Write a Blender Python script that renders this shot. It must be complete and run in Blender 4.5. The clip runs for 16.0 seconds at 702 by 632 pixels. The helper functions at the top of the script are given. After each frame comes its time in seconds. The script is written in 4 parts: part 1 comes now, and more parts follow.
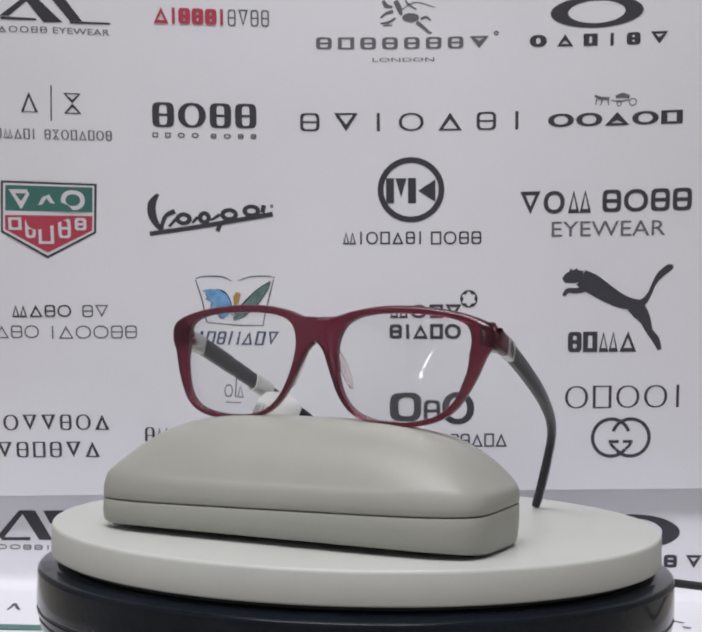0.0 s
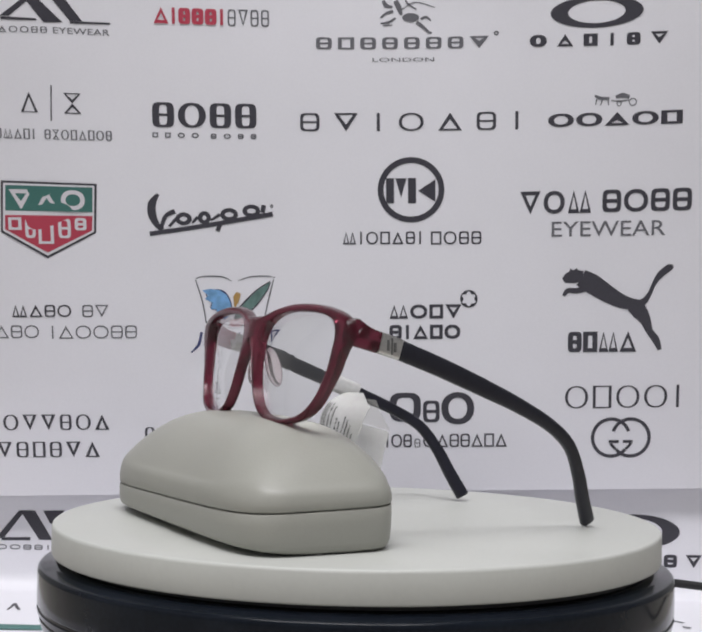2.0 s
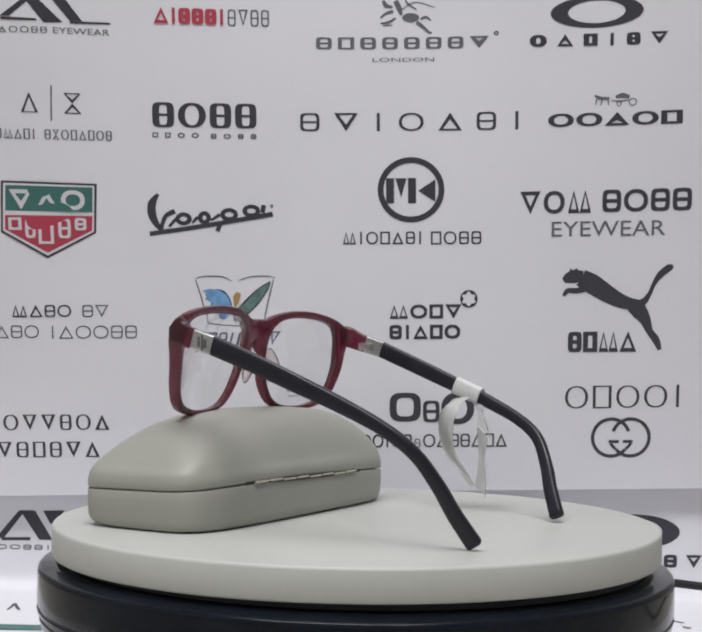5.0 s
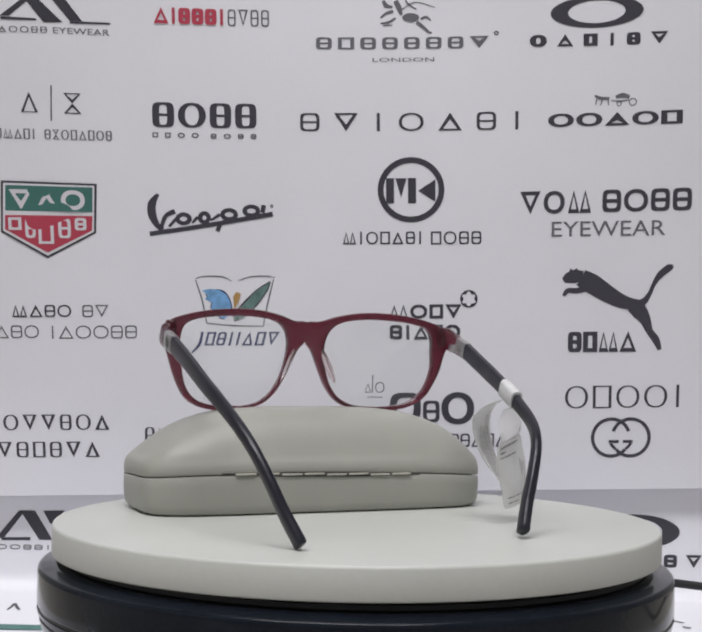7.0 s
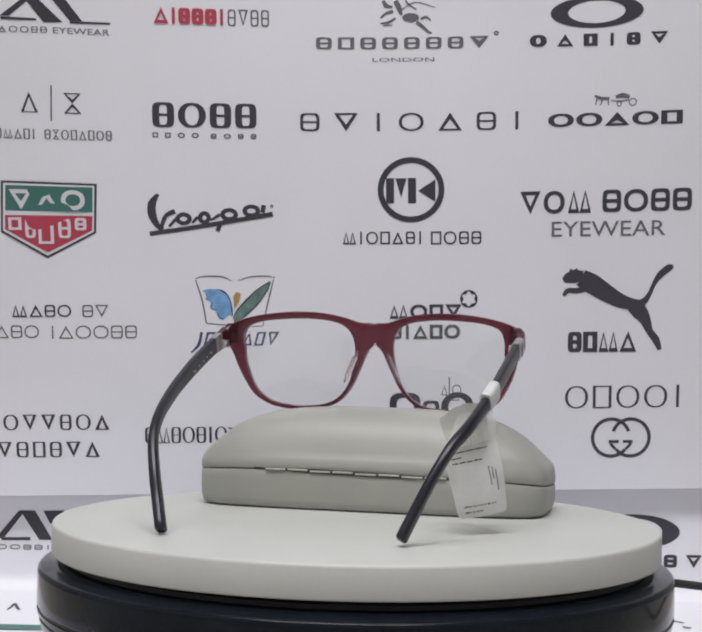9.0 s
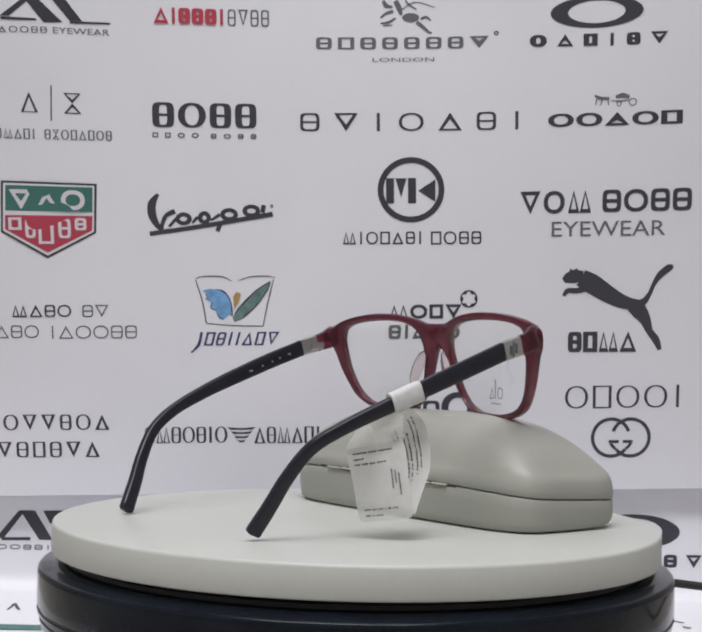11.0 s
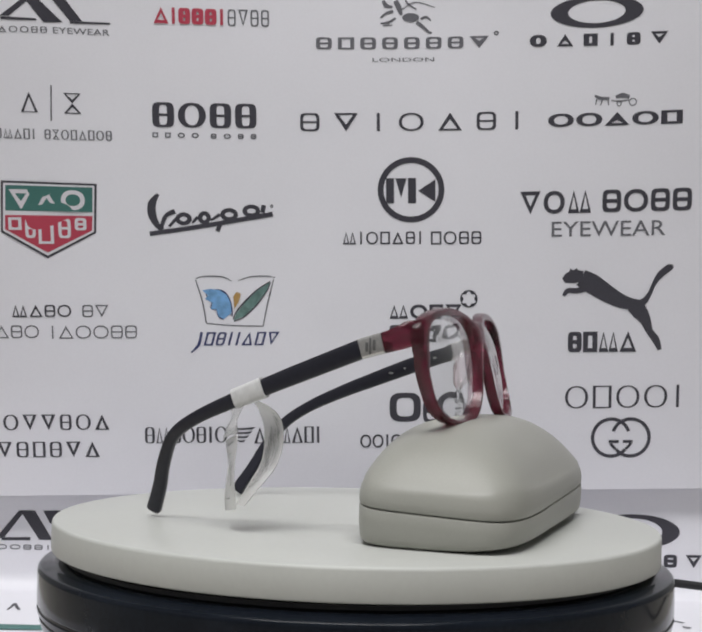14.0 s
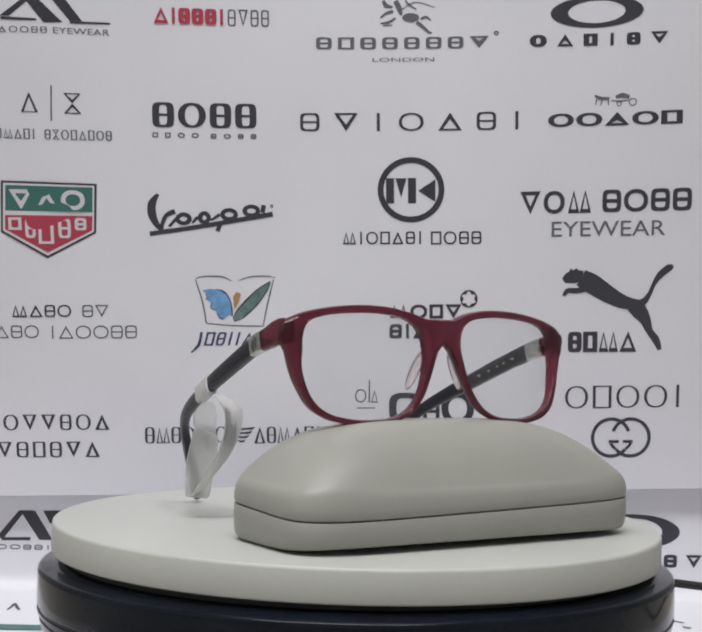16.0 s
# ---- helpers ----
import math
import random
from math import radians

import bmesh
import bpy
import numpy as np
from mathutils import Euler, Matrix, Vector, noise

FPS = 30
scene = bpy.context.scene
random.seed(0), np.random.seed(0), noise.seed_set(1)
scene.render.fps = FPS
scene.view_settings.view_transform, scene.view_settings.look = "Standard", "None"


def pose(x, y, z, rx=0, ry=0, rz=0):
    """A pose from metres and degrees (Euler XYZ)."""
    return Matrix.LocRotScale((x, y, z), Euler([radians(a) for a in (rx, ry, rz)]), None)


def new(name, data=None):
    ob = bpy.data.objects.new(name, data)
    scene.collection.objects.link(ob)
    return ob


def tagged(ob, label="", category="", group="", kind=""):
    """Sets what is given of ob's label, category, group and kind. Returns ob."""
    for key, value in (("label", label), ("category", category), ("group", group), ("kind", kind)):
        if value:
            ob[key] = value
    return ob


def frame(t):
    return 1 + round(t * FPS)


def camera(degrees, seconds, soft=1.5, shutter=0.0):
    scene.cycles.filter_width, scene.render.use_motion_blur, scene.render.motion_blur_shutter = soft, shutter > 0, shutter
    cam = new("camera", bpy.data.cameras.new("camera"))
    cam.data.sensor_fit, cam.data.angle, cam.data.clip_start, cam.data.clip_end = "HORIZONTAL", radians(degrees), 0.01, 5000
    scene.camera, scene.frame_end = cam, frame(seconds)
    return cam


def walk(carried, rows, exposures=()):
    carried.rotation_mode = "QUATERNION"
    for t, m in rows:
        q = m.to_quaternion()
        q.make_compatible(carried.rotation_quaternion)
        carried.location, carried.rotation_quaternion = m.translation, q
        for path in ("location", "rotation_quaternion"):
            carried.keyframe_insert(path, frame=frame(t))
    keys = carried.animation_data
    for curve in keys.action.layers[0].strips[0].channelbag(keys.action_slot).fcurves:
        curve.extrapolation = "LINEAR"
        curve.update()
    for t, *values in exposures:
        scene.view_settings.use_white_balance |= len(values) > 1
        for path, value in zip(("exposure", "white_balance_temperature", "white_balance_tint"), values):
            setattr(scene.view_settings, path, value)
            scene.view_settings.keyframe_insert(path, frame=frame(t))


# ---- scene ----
U = 0.001087                     # plan unit: 1.087 mm
SPIN = -18.857                   # degrees per second, clockwise from above
CLIP = 16.0

cam = camera(29.87, CLIP, soft=2.3)
EYE = pose(0, -505.5 * U, 63.4 * U, 0, 0, 0.382) @ pose(0, 0, 0, 91.503) @ pose(0, 0, 0, 0, 0, 1.188)
walk(cam, [(0, EYE), (CLIP, EYE)],
     exposures=[(0, 0.11, 6480, 10), (0.5, 0.17, 6510, 10), (2.5, 0.17, 6500, 10), (4, 0.10, 6550, 8), (7, 0.17, 6520, 9.5), (9, 0.17, 6500, 10), (11.5, 0.15, 6540, 9), (13, 0.11, 6550, 8), (16, 0.09, 6560, 8.5)])

# ---- light ----
FLOOR_Z = -61.6 * U              # top of the sheet on the table
world = bpy.data.worlds.new("world")
world.use_nodes = True
scene.world = world
world.node_tree.nodes["Background"].inputs[0].default_value = (0.75, 0.8, 0.9, 1)
world.node_tree.nodes["Background"].inputs[1].default_value = 0.1


def area_light(name, x, y, z, sx, sy, power, colour):
    data = bpy.data.lights.new(name, "AREA")
    data.shape, data.size, data.size_y, data.energy, data.color = "RECTANGLE", sx, sy, power, colour
    ob = new(name, data)
    ob.matrix_world = pose(x, y, z)
    return ob


# Two assumed overhead lamps, added out of view to light the table from above.
LAMP_Z = 1.78
LAMP_X, LAMP_ROWS = -0.15, (-0.85, -0.2)
area_light("assumed_light_front", LAMP_X, LAMP_ROWS[0], LAMP_Z - 0.02, 1.5, 0.55, 30, (0.985, 0.975, 1.0))
area_light("assumed_light_back", LAMP_X, LAMP_ROWS[1], LAMP_Z - 0.02, 1.5, 0.55, 8, (0.985, 0.975, 1.0))
WINDOW = (-0.84, -0.77, 0.98, 1.18)   # opening in the wall behind the camera: x0, x1, z0, z1
daylight = area_light("window_daylight", 0, 0, 0, 0.07, 0.20, 0.45, (0.86, 0.93, 1.0))
daylight.matrix_world = pose(-0.805, -2.24, 1.08, 90)


# ---- materials ----
def material(name, colour, rough=0.5, metal=0.0, transmission=0.0, ior=1.45, coat=0.0, grain=0.0, grain_size=0.002,
             stain=0.0, stain_size=0.05, bump=0.0, vary=0.0, gloss=0.5):
    m = bpy.data.materials.new(name)
    m.use_nodes = True
    n, l = m.node_tree.nodes, m.node_tree.links
    b = n["Principled BSDF"]
    b.inputs["Base Color"].default_value = (*colour, 1)
    b.inputs["Roughness"].default_value = rough
    b.inputs["Metallic"].default_value = metal
    b.inputs["Transmission Weight"].default_value = transmission
    b.inputs["IOR"].default_value = ior
    b.inputs["Coat Weight"].default_value = coat
    b.inputs["Coat Roughness"].default_value = 0.12
    b.inputs["Specular IOR Level"].default_value = gloss
    if grain or stain or bump:
        co = n.new("ShaderNodeTexCoord")
        fine, wide = n.new("ShaderNodeTexNoise"), n.new("ShaderNodeTexNoise")
        for t, size, detail in ((fine, grain_size, 3), (wide, stain_size, 4)):
            t.inputs["Scale"].default_value = 1 / size
            t.inputs["Detail"].default_value = detail
            l.new(co.outputs["Object"], t.inputs["Vector"])
        last = None
        for t, amount in ((fine, grain), (wide, stain)):
            if not amount:
                continue
            ramp = n.new("ShaderNodeMapRange")
            ramp.inputs["From Min"].default_value, ramp.inputs["From Max"].default_value = 0.3, 0.7
            ramp.inputs["To Min"].default_value, ramp.inputs["To Max"].default_value = 1 - amount, 1 + amount * 0.4
            l.new(t.outputs[0], ramp.inputs[0])
            mul = n.new("ShaderNodeMix")
            mul.data_type, mul.blend_type = "RGBA", "MULTIPLY"
            mul.inputs["Factor"].default_value = 1
            if last is None:
                mul.inputs[6].default_value = (*colour, 1)
            else:
                l.new(last, mul.inputs[6])
            l.new(ramp.outputs[0], mul.inputs[7])
            last = mul.outputs[2]
        if last is not None:
            l.new(last, b.inputs["Base Color"])
        if vary:
            rr = n.new("ShaderNodeMapRange")
            rr.inputs["To Min"].default_value, rr.inputs["To Max"].default_value = rough - vary, rough + vary
            l.new(wide.outputs[0], rr.inputs[0])
            l.new(rr.outputs[0], b.inputs["Roughness"])
        if bump:
            bp = n.new("ShaderNodeBump")
            bp.inputs["Strength"].default_value, bp.inputs["Distance"].default_value = bump, grain_size * 0.15
            l.new(fine.outputs[0], bp.inputs["Height"])
            l.new(bp.outputs[0], b.inputs["Normal"])
    return m


PAPER = material("white_coated_paper", (0.84, 0.835, 0.885), 0.45, grain=0.015, stain=0.03, stain_size=0.09, grain_size=0.0012, bump=0.05)
INK = {
    "ink_black": material("black_ink", (0.058, 0.056, 0.071), 0.45, grain=0.15, grain_size=0.0006),
    "ink_grey": material("grey_ink", (0.16, 0.16, 0.18), 0.45, grain=0.15, grain_size=0.0006),
    "ink_red": material("red_ink", (0.50, 0.06, 0.10), 0.45, grain=0.08, grain_size=0.0006),
    "ink_green": material("green_ink", (0.06, 0.18, 0.16), 0.45, grain=0.08, grain_size=0.0006),
    "ink_blue": material("blue_ink", (0.20, 0.42, 0.72), 0.45, grain=0.25, grain_size=0.004),
    "ink_leaf": material("leaf_green_ink", (0.16, 0.27, 0.25), 0.45, grain=0.35, grain_size=0.003),
    "ink_ochre": material("ochre_ink", (0.45, 0.28, 0.10), 0.45),
    "ink_navy": material("navy_ink", (0.05, 0.06, 0.16), 0.45),
    "ink_white": material("white_ink", (0.76, 0.75, 0.79), 0.45),
    "ink_white2": material("white_bar_ink", (0.70, 0.68, 0.72), 0.45),
}
LAYER = {"ink_white": 0.3, "ink_green": 0.45, "ink_red": 0.45, "ink_white2": 0.6, "ink_leaf": 0.3, "ink_ochre": 0.45}
PLATTER = material("ivory_plastic", (0.535, 0.545, 0.515), 0.4, grain=0.02, stain=0.05, stain_size=0.06, bump=0.04, vary=0.08)
BLACK = material("glossy_black_plastic", (0.010, 0.013, 0.019), 0.12, grain=0.2, stain=0.3, stain_size=0.03, bump=0.02, vary=0.05, gloss=0.14)
CASE = material("pearl_grey_leatherette", (0.35, 0.35, 0.315), 0.4, gloss=0.5, grain=0.03, stain=0.05, stain_size=0.04, grain_size=0.0007, bump=0.10, vary=0.06)
SEAM = material("dark_seam_lining", (0.05, 0.048, 0.042), 0.7, grain=0.2)
LINK = material("cream_hinge_plastic", (0.46, 0.45, 0.385), 0.45, grain=0.05)
ACETATE = material("translucent_burgundy_acetate", (0.20, 0.030, 0.056), 0.15, transmission=0.8, ior=1.47, grain=0.1, stain=0.15, stain_size=0.02)
TEMPLE = material("black_satin_acetate", (0.017, 0.017, 0.026), 0.3, gloss=0.45, grain=0.15, stain=0.15, stain_size=0.02)
SILVER = material("brushed_silver_metal", (0.66, 0.65, 0.64), 0.3, metal=1.0, grain=0.12, grain_size=0.0008, stain=0.15, stain_size=0.004)
LENS = material("clear_lens", (0.97, 0.98, 0.98), 0.0, transmission=1.0, ior=1.5)
PAD = material("clear_pad_acetate", (0.90, 0.80, 0.81), 0.08, transmission=0.93, ior=1.4)
BAND = material("white_tag_plastic", (0.66, 0.66, 0.66), 0.4, grain=0.06, stain=0.06, stain_size=0.004, bump=0.06)
FILM = material("clear_tag_film", (0.97, 0.97, 0.95), 0.12, transmission=0.85, ior=1.15)
LABEL = material("white_label_stock", (0.90, 0.90, 0.88), 0.2, transmission=0.6, ior=1.12, grain=0.03)
ENGRAVED = material("engraved_grey_metal", (0.22, 0.22, 0.22), 0.35, metal=0.8)
TAG_INK = material("black_tag_ink", (0.02, 0.02, 0.022), 0.5)
DEMO = material("grey_lens_print", (0.10, 0.10, 0.11), 0.5)
RUBBER = material("black_cable_rubber", (0.02, 0.02, 0.022), 0.5, grain=0.2)
WOOD = material("pale_laminate_table", (0.55, 0.52, 0.47), 0.45, grain=0.1, stain=0.12, stain_size=0.08)
WALL = material("grey_wall_paint", (0.46, 0.46, 0.455), 0.7, grain=0.03, stain=0.04, stain_size=0.4, bump=0.1)
TILE = material("beige_floor_tile", (0.42, 0.39, 0.35), 0.4, grain=0.08, stain=0.15, stain_size=0.3)


# ---- building helpers ----
def mesh_from(name, bm, mat, smooth=True):
    me = bpy.data.meshes.new(name)
    bmesh.ops.recalc_face_normals(bm, faces=bm.faces[:])
    bm.to_mesh(me)
    bm.free()
    me.materials.append(mat)
    if smooth:
        me.shade_smooth()
        me.set_sharp_from_angle(angle=radians(38))
    return me


def part(name, bm, mat, parent, label="", smooth=True):
    ob = new(name, mesh_from(name, bm, mat, smooth))
    ob.parent = parent
    return tagged(ob, label)


def empty(name, label, category, kind="", group=""):
    return tagged(new(name), label, category, group, kind)


def box(bm, x0, x1, y0, y1, z0, z1, bevel=0.0):
    r = bmesh.ops.create_cube(bm, size=1, matrix=Matrix.Translation(((x0 + x1) / 2, (y0 + y1) / 2, (z0 + z1) / 2))
                              @ Matrix.Diagonal((x1 - x0, y1 - y0, z1 - z0, 1)))
    if bevel:
        es = list({e for v in r["verts"] for e in v.link_edges})
        bmesh.ops.bevel(bm, geom=es, offset=bevel, segments=2, affect="EDGES", profile=0.5)


def lathe(bm, profile, n=128):
    """A turned body from (radius, height) pairs; a radius of 0 closes it."""
    rows = []
    for r, z in profile:
        if r == 0:
            rows.append([bm.verts.new((0, 0, z))])
        else:
            rows.append([bm.verts.new((r * math.cos(2 * math.pi * i / n), r * math.sin(2 * math.pi * i / n), z)) for i in range(n)])
    for a, b in zip(rows, rows[1:]):
        for i in range(n):
            j = (i + 1) % n
            q = [a[i % len(a)], a[j % len(a)], b[j % len(b)], b[i % len(b)]]
            q = list(dict.fromkeys(q))
            if len(q) > 2:
                bm.faces.new(q)


def spline(points, steps=6):
    """A smooth run of vectors through the points."""
    p = [Vector(q) for q in points]
    p = [2 * p[0] - p[1]] + p + [2 * p[-1] - p[-2]]
    out = []
    for k in range(1, len(p) - 2):
        a, b, c, d = p[k - 1:k + 3]
        for s in range(steps):
            t = s / steps
            out.append(0.5 * (2 * b + (c - a) * t + (2 * a - 5 * b + 4 * c - d) * t * t + (3 * b - a - 3 * c + d) * t ** 3))
    out.append(p[-2].copy())
    return out


def sweep(bm, path, sizes, side, n=14, power=3.0, round_end=True):
    """A bar along the path; sizes are (width along side, height) at even steps of the path."""
    rows = []
    count = len(path)
    stations = [(k, 1.0, 0.0) for k in range(count)]
    if round_end:
        stations += [(count - 1, 0.9, 0.16), (count - 1, 0.72, 0.24)]
    for k, shrink, past in stations:
        way = (path[min(k + 1, count - 1)] - path[max(k - 1, 0)]).normalized()
        across = (Vector(side) - way * way.dot(Vector(side))).normalized()
        up = across.cross(way)
        f = k / (count - 1) * (len(sizes) - 1)
        i = min(int(f), len(sizes) - 2)
        w = sizes[i][0] + (sizes[i + 1][0] - sizes[i][0]) * (f - i)
        h = sizes[i][1] + (sizes[i + 1][1] - sizes[i][1]) * (f - i)
        row = []
        for s in range(n):
            a = 2 * math.pi * s / n
            c, d = math.cos(a), math.sin(a)
            x = math.copysign(abs(c) ** (2 / power), c) * w / 2 * shrink
            y = math.copysign(abs(d) ** (2 / power), d) * h / 2 * shrink
            row.append(bm.verts.new(path[k] + across * x + up * y + way * past * w))
        rows.append(row)
    for a, b in zip(rows, rows[1:]):
        for s in range(n):
            bm.faces.new((a[s], a[(s + 1) % n], b[(s + 1) % n], b[s]))
    bm.faces.new(rows[0][::-1])
    bm.faces.new(rows[-1])


# ---- room and table ----
def room():
    x0, x1, y0, y1, z0, z1, t = -1.5, 1.8, -2.2, 0.75, FLOOR_Z - 0.76, 1.8, 0.1
    for name, dims, mat, label in (
            ("wall_back", (x0 - t, x1 + t, y1, y1 + t, z0, z1), WALL, "pale grey painted wall behind the table"),
            ("wall_west", (x0 - t, x0, y0, y1, z0, z1), WALL, "pale grey painted wall"),
            ("wall_east", (x1, x1 + t, y0, y1, z0, z1), WALL, "pale grey painted wall"),
            ("ceiling", (x0 - t, x1 + t, y0 - t, y1 + t, z1, z1 + t), WALL, "plain white ceiling"),
            ("floor", (x0 - t, x1 + t, y0 - t, y1 + t, z0 - t, z0), TILE, "beige tiled floor")):
        bm = bmesh.new()
        box(bm, *dims)
        tagged(new(name, mesh_from(name, bm, mat, False)), label, name.split("_")[0], kind="structure")
    wx0, wx1, wz0, wz1 = WINDOW
    bm = bmesh.new()
    for a, b, c, d in ((x0 - t, wx0, z0, z1), (wx1, x1 + t, z0, z1), (wx0, wx1, z0, wz0), (wx0, wx1, wz1, z1)):
        box(bm, a, b, y0 - t, y0, c, d)
    tagged(new("wall_front", mesh_from("wall_front", bm, WALL, False)), "pale grey painted wall with a narrow window", "wall", kind="structure")
    # Housings of the two added overhead lamps, unseen.
    for y in LAMP_ROWS:
        lamp = empty("assumed_lamp", "assumed long white lamp panel on the ceiling, added out of view", "lamp", group="ceiling lamps")
        lamp.matrix_world = pose(LAMP_X, y, 1.8)
        bm = bmesh.new()
        box(bm, -0.77, 0.77, -0.3, 0.3, -0.012, 0.0, 0.004)
        part("housing", bm, BAND, lamp)


def table():
    t = empty("table", "pale laminate table under the printed sheets", "table")
    t.matrix_world = pose(0, 0, FLOOR_Z - 0.0012)
    bm = bmesh.new()
    box(bm, -0.65, 0.65, -0.34, 0.36, -0.03, 0, 0.003)
    part("tabletop", bm, WOOD, t)
    for x in (-0.6, 0.6):
        for y in (-0.29, 0.31):
            bm = bmesh.new()
            box(bm, x - 0.025, x + 0.025, y - 0.025, y + 0.025, -0.759, -0.031, 0.003)
            part("leg", bm, WOOD, t)


room()
table()


# ---- printed sheets ----
def upright(u, v, lift=0.0):
    """A place on the bowed upright sheet, u across and v up, in plan units."""
    a = 0.0281
    y = 166 + 0.0387 * u - (0.0000872 + 0.0000033395 * v) * u * u - 0.1031 * v
    return Vector((u * math.cos(a) - v * math.sin(a), y - lift, u * math.sin(a) + v * math.cos(a))) * U


BEND, BACK = 8.0, 176.0


def lying(u, s, lift=0.0):
    """A place on the sheet on the table; s runs down from its upright back edge, round the bend and forward."""
    top, low = 4.0, -61.6
    straight = top - low - BEND
    if s < straight:
        y, z, n = BACK, top - s, (-1, 0)
    elif s < straight + BEND * math.pi / 2:
        a = (s - straight) / BEND
        y, z, n = BACK - BEND + BEND * math.cos(a), low + BEND - BEND * math.sin(a), (-math.cos(a), math.sin(a))
    else:
        y, z, n = BACK - BEND - (s - straight - BEND * math.pi / 2), low, (0, 1)
    return Vector((u, y + 0.03 * u + n[0] * lift, z + n[1] * lift)) * U


def sheet(name, place, u0, u1, v0, v1, nu, nv, label):
    bm = bmesh.new()
    for lift in (0.0, -0.5):
        g = [[bm.verts.new(place(u0 + (u1 - u0) * i / nu, v0 + (v1 - v0) * j / nv, lift)) for i in range(nu + 1)] for j in range(nv + 1)]
        for j in range(nv):
            for i in range(nu):
                bm.faces.new((g[j][i], g[j][i + 1], g[j + 1][i + 1], g[j + 1][i]))
    bmesh.ops.bridge_loops(bm, edges=[e for e in bm.edges if e.is_boundary])
    thing = empty(name, label, "poster")
    part("paper", bm, PAPER, thing)
    return thing


UPRIGHT = sheet("printed_backdrop", upright, -206, 206, -8.4, 284, 48, 36, "white sheet printed with rows of dark marks, standing behind the turntable")
LYING = sheet("printed_table_sheet", lying, -206, 206, 0, 300, 24, 120, "white printed sheet under the turntable, bent up at the back")
MARKS = []


def mark(ink, label, place=upright, sheet_thing=None):
    polys = []
    MARKS.append((polys, ink, label, place, sheet_thing or UPRIGHT))
    return polys


WIDTHS = {"o": 1.05, "8": 0.82, "^": 1.0, "v": 1.0, "|": 0.5, "h": 0.85, "m": 1.15, "x": 0.9}


def frame_ring(m, a, b, v, h, s, t, power):
    """A rounded frame between a and b, s thick at its sides and t at top and bottom."""
    n, cu, cv = 28, (a + b) / 2, v + h / 2
    rim = []
    for k in range(n):
        c, d = math.cos(2 * math.pi * k / n), math.sin(2 * math.pi * k / n)
        c, d = math.copysign(abs(c) ** (2 / power), c), math.copysign(abs(d) ** (2 / power), d)
        rim.append(((cu + c * (b - a) / 2, cv + d * h / 2), (cu + c * ((b - a) / 2 - s), cv + d * (h / 2 - t))))
    for p, q in zip(rim, rim[1:] + rim[:1]):
        m.append([p[0], q[0], q[1], p[1]])


def wedge(m, a, b, v, h, s, t):
    """A triangle outline standing on its base; a negative height hangs it."""
    c = (a + b) / 2
    s, t = min(s, (b - a) * 0.17), min(t, abs(h) * 0.2)
    g = math.copysign(1, h)
    outer = [(a, v), (b, v), (c, v + h)]
    inner = [(a + s * 1.5, v + t * g), (b - s * 1.5, v + t * g), (c, v + h - min(2.2 * s, abs(h) * 0.6) * g)]
    for k in range(3):
        m.append([outer[k], outer[(k + 1) % 3], inner[(k + 1) % 3], inner[k]])


def run(m, u0, u1, v, h, shapes, s, gap=0.2, thin=0.8, slant=0.0, rise=0.0):
    """A line of plain shapes: rings, frames, wedges and posts, one for each mark of the row."""
    unit = (u1 - u0) / (sum(WIDTHS[k] for k in shapes) + gap * (len(shapes) - 1))
    made, a = [], u0
    for k in shapes:
        b = a + WIDTHS[k] * unit
        w = min(s, (b - a) * 0.4)
        t = min(w * thin, h * 0.24)
        if k == "o":
            frame_ring(made, a, b, v, h, w, t, 2.2)
        elif k == "8":
            frame_ring(made, a, b, v, h, w, t, 4.5)
            made.append([(a + w, v + h / 2 - t / 2), (b - w, v + h / 2 - t / 2), (b - w, v + h / 2 + t / 2), (a + w, v + h / 2 + t / 2)])
        elif k == "^":
            wedge(made, a, b, v, h, w, t)
        elif k == "v":
            wedge(made, a, b, v + h, -h, w, t)
        elif k == "x":
            wedge(made, a, b, v, h / 2, w * 0.6, t * 0.8)
            wedge(made, a, b, v + h, -h / 2, w * 0.6, t * 0.8)
        elif k == "|":
            c = (a + b) / 2
            made.append([(c - w / 2, v), (c + w / 2, v), (c + w / 2, v + h), (c - w / 2, v + h)])
        elif k == "h":
            rim = (((a, v), (a + w, v + t)), ((b, v), (b - w, v + t)), ((b, v + h), (b - w, v + h - t)), ((a, v + h), (a + w, v + h - t)))
            for p, q in zip(rim, rim[1:] + rim[:1]):
                made.append([p[0], q[0], q[1], p[1]])
        else:
            wedge(made, a, (a + b) / 2, v, h, w * 0.8, t)
            wedge(made, (a + b) / 2, b, v, h, w * 0.8, t)
        a = b + gap * unit
    for q in made:
        m.append([(u + slant * (z - v), z + rise * (u - u0) / (u1 - u0)) for u, z in q])


def oval(m, u, v, a, b, a2, b2, n=40):
    for k in range(n):
        p, q = 2 * math.pi * k / n, 2 * math.pi * (k + 1) / n
        m.append([(u + a * math.cos(p), v + b * math.sin(p)), (u + a * math.cos(q), v + b * math.sin(q)),
                  (u + a2 * math.cos(q), v + b2 * math.sin(q)), (u + a2 * math.cos(p), v + b2 * math.sin(p))])


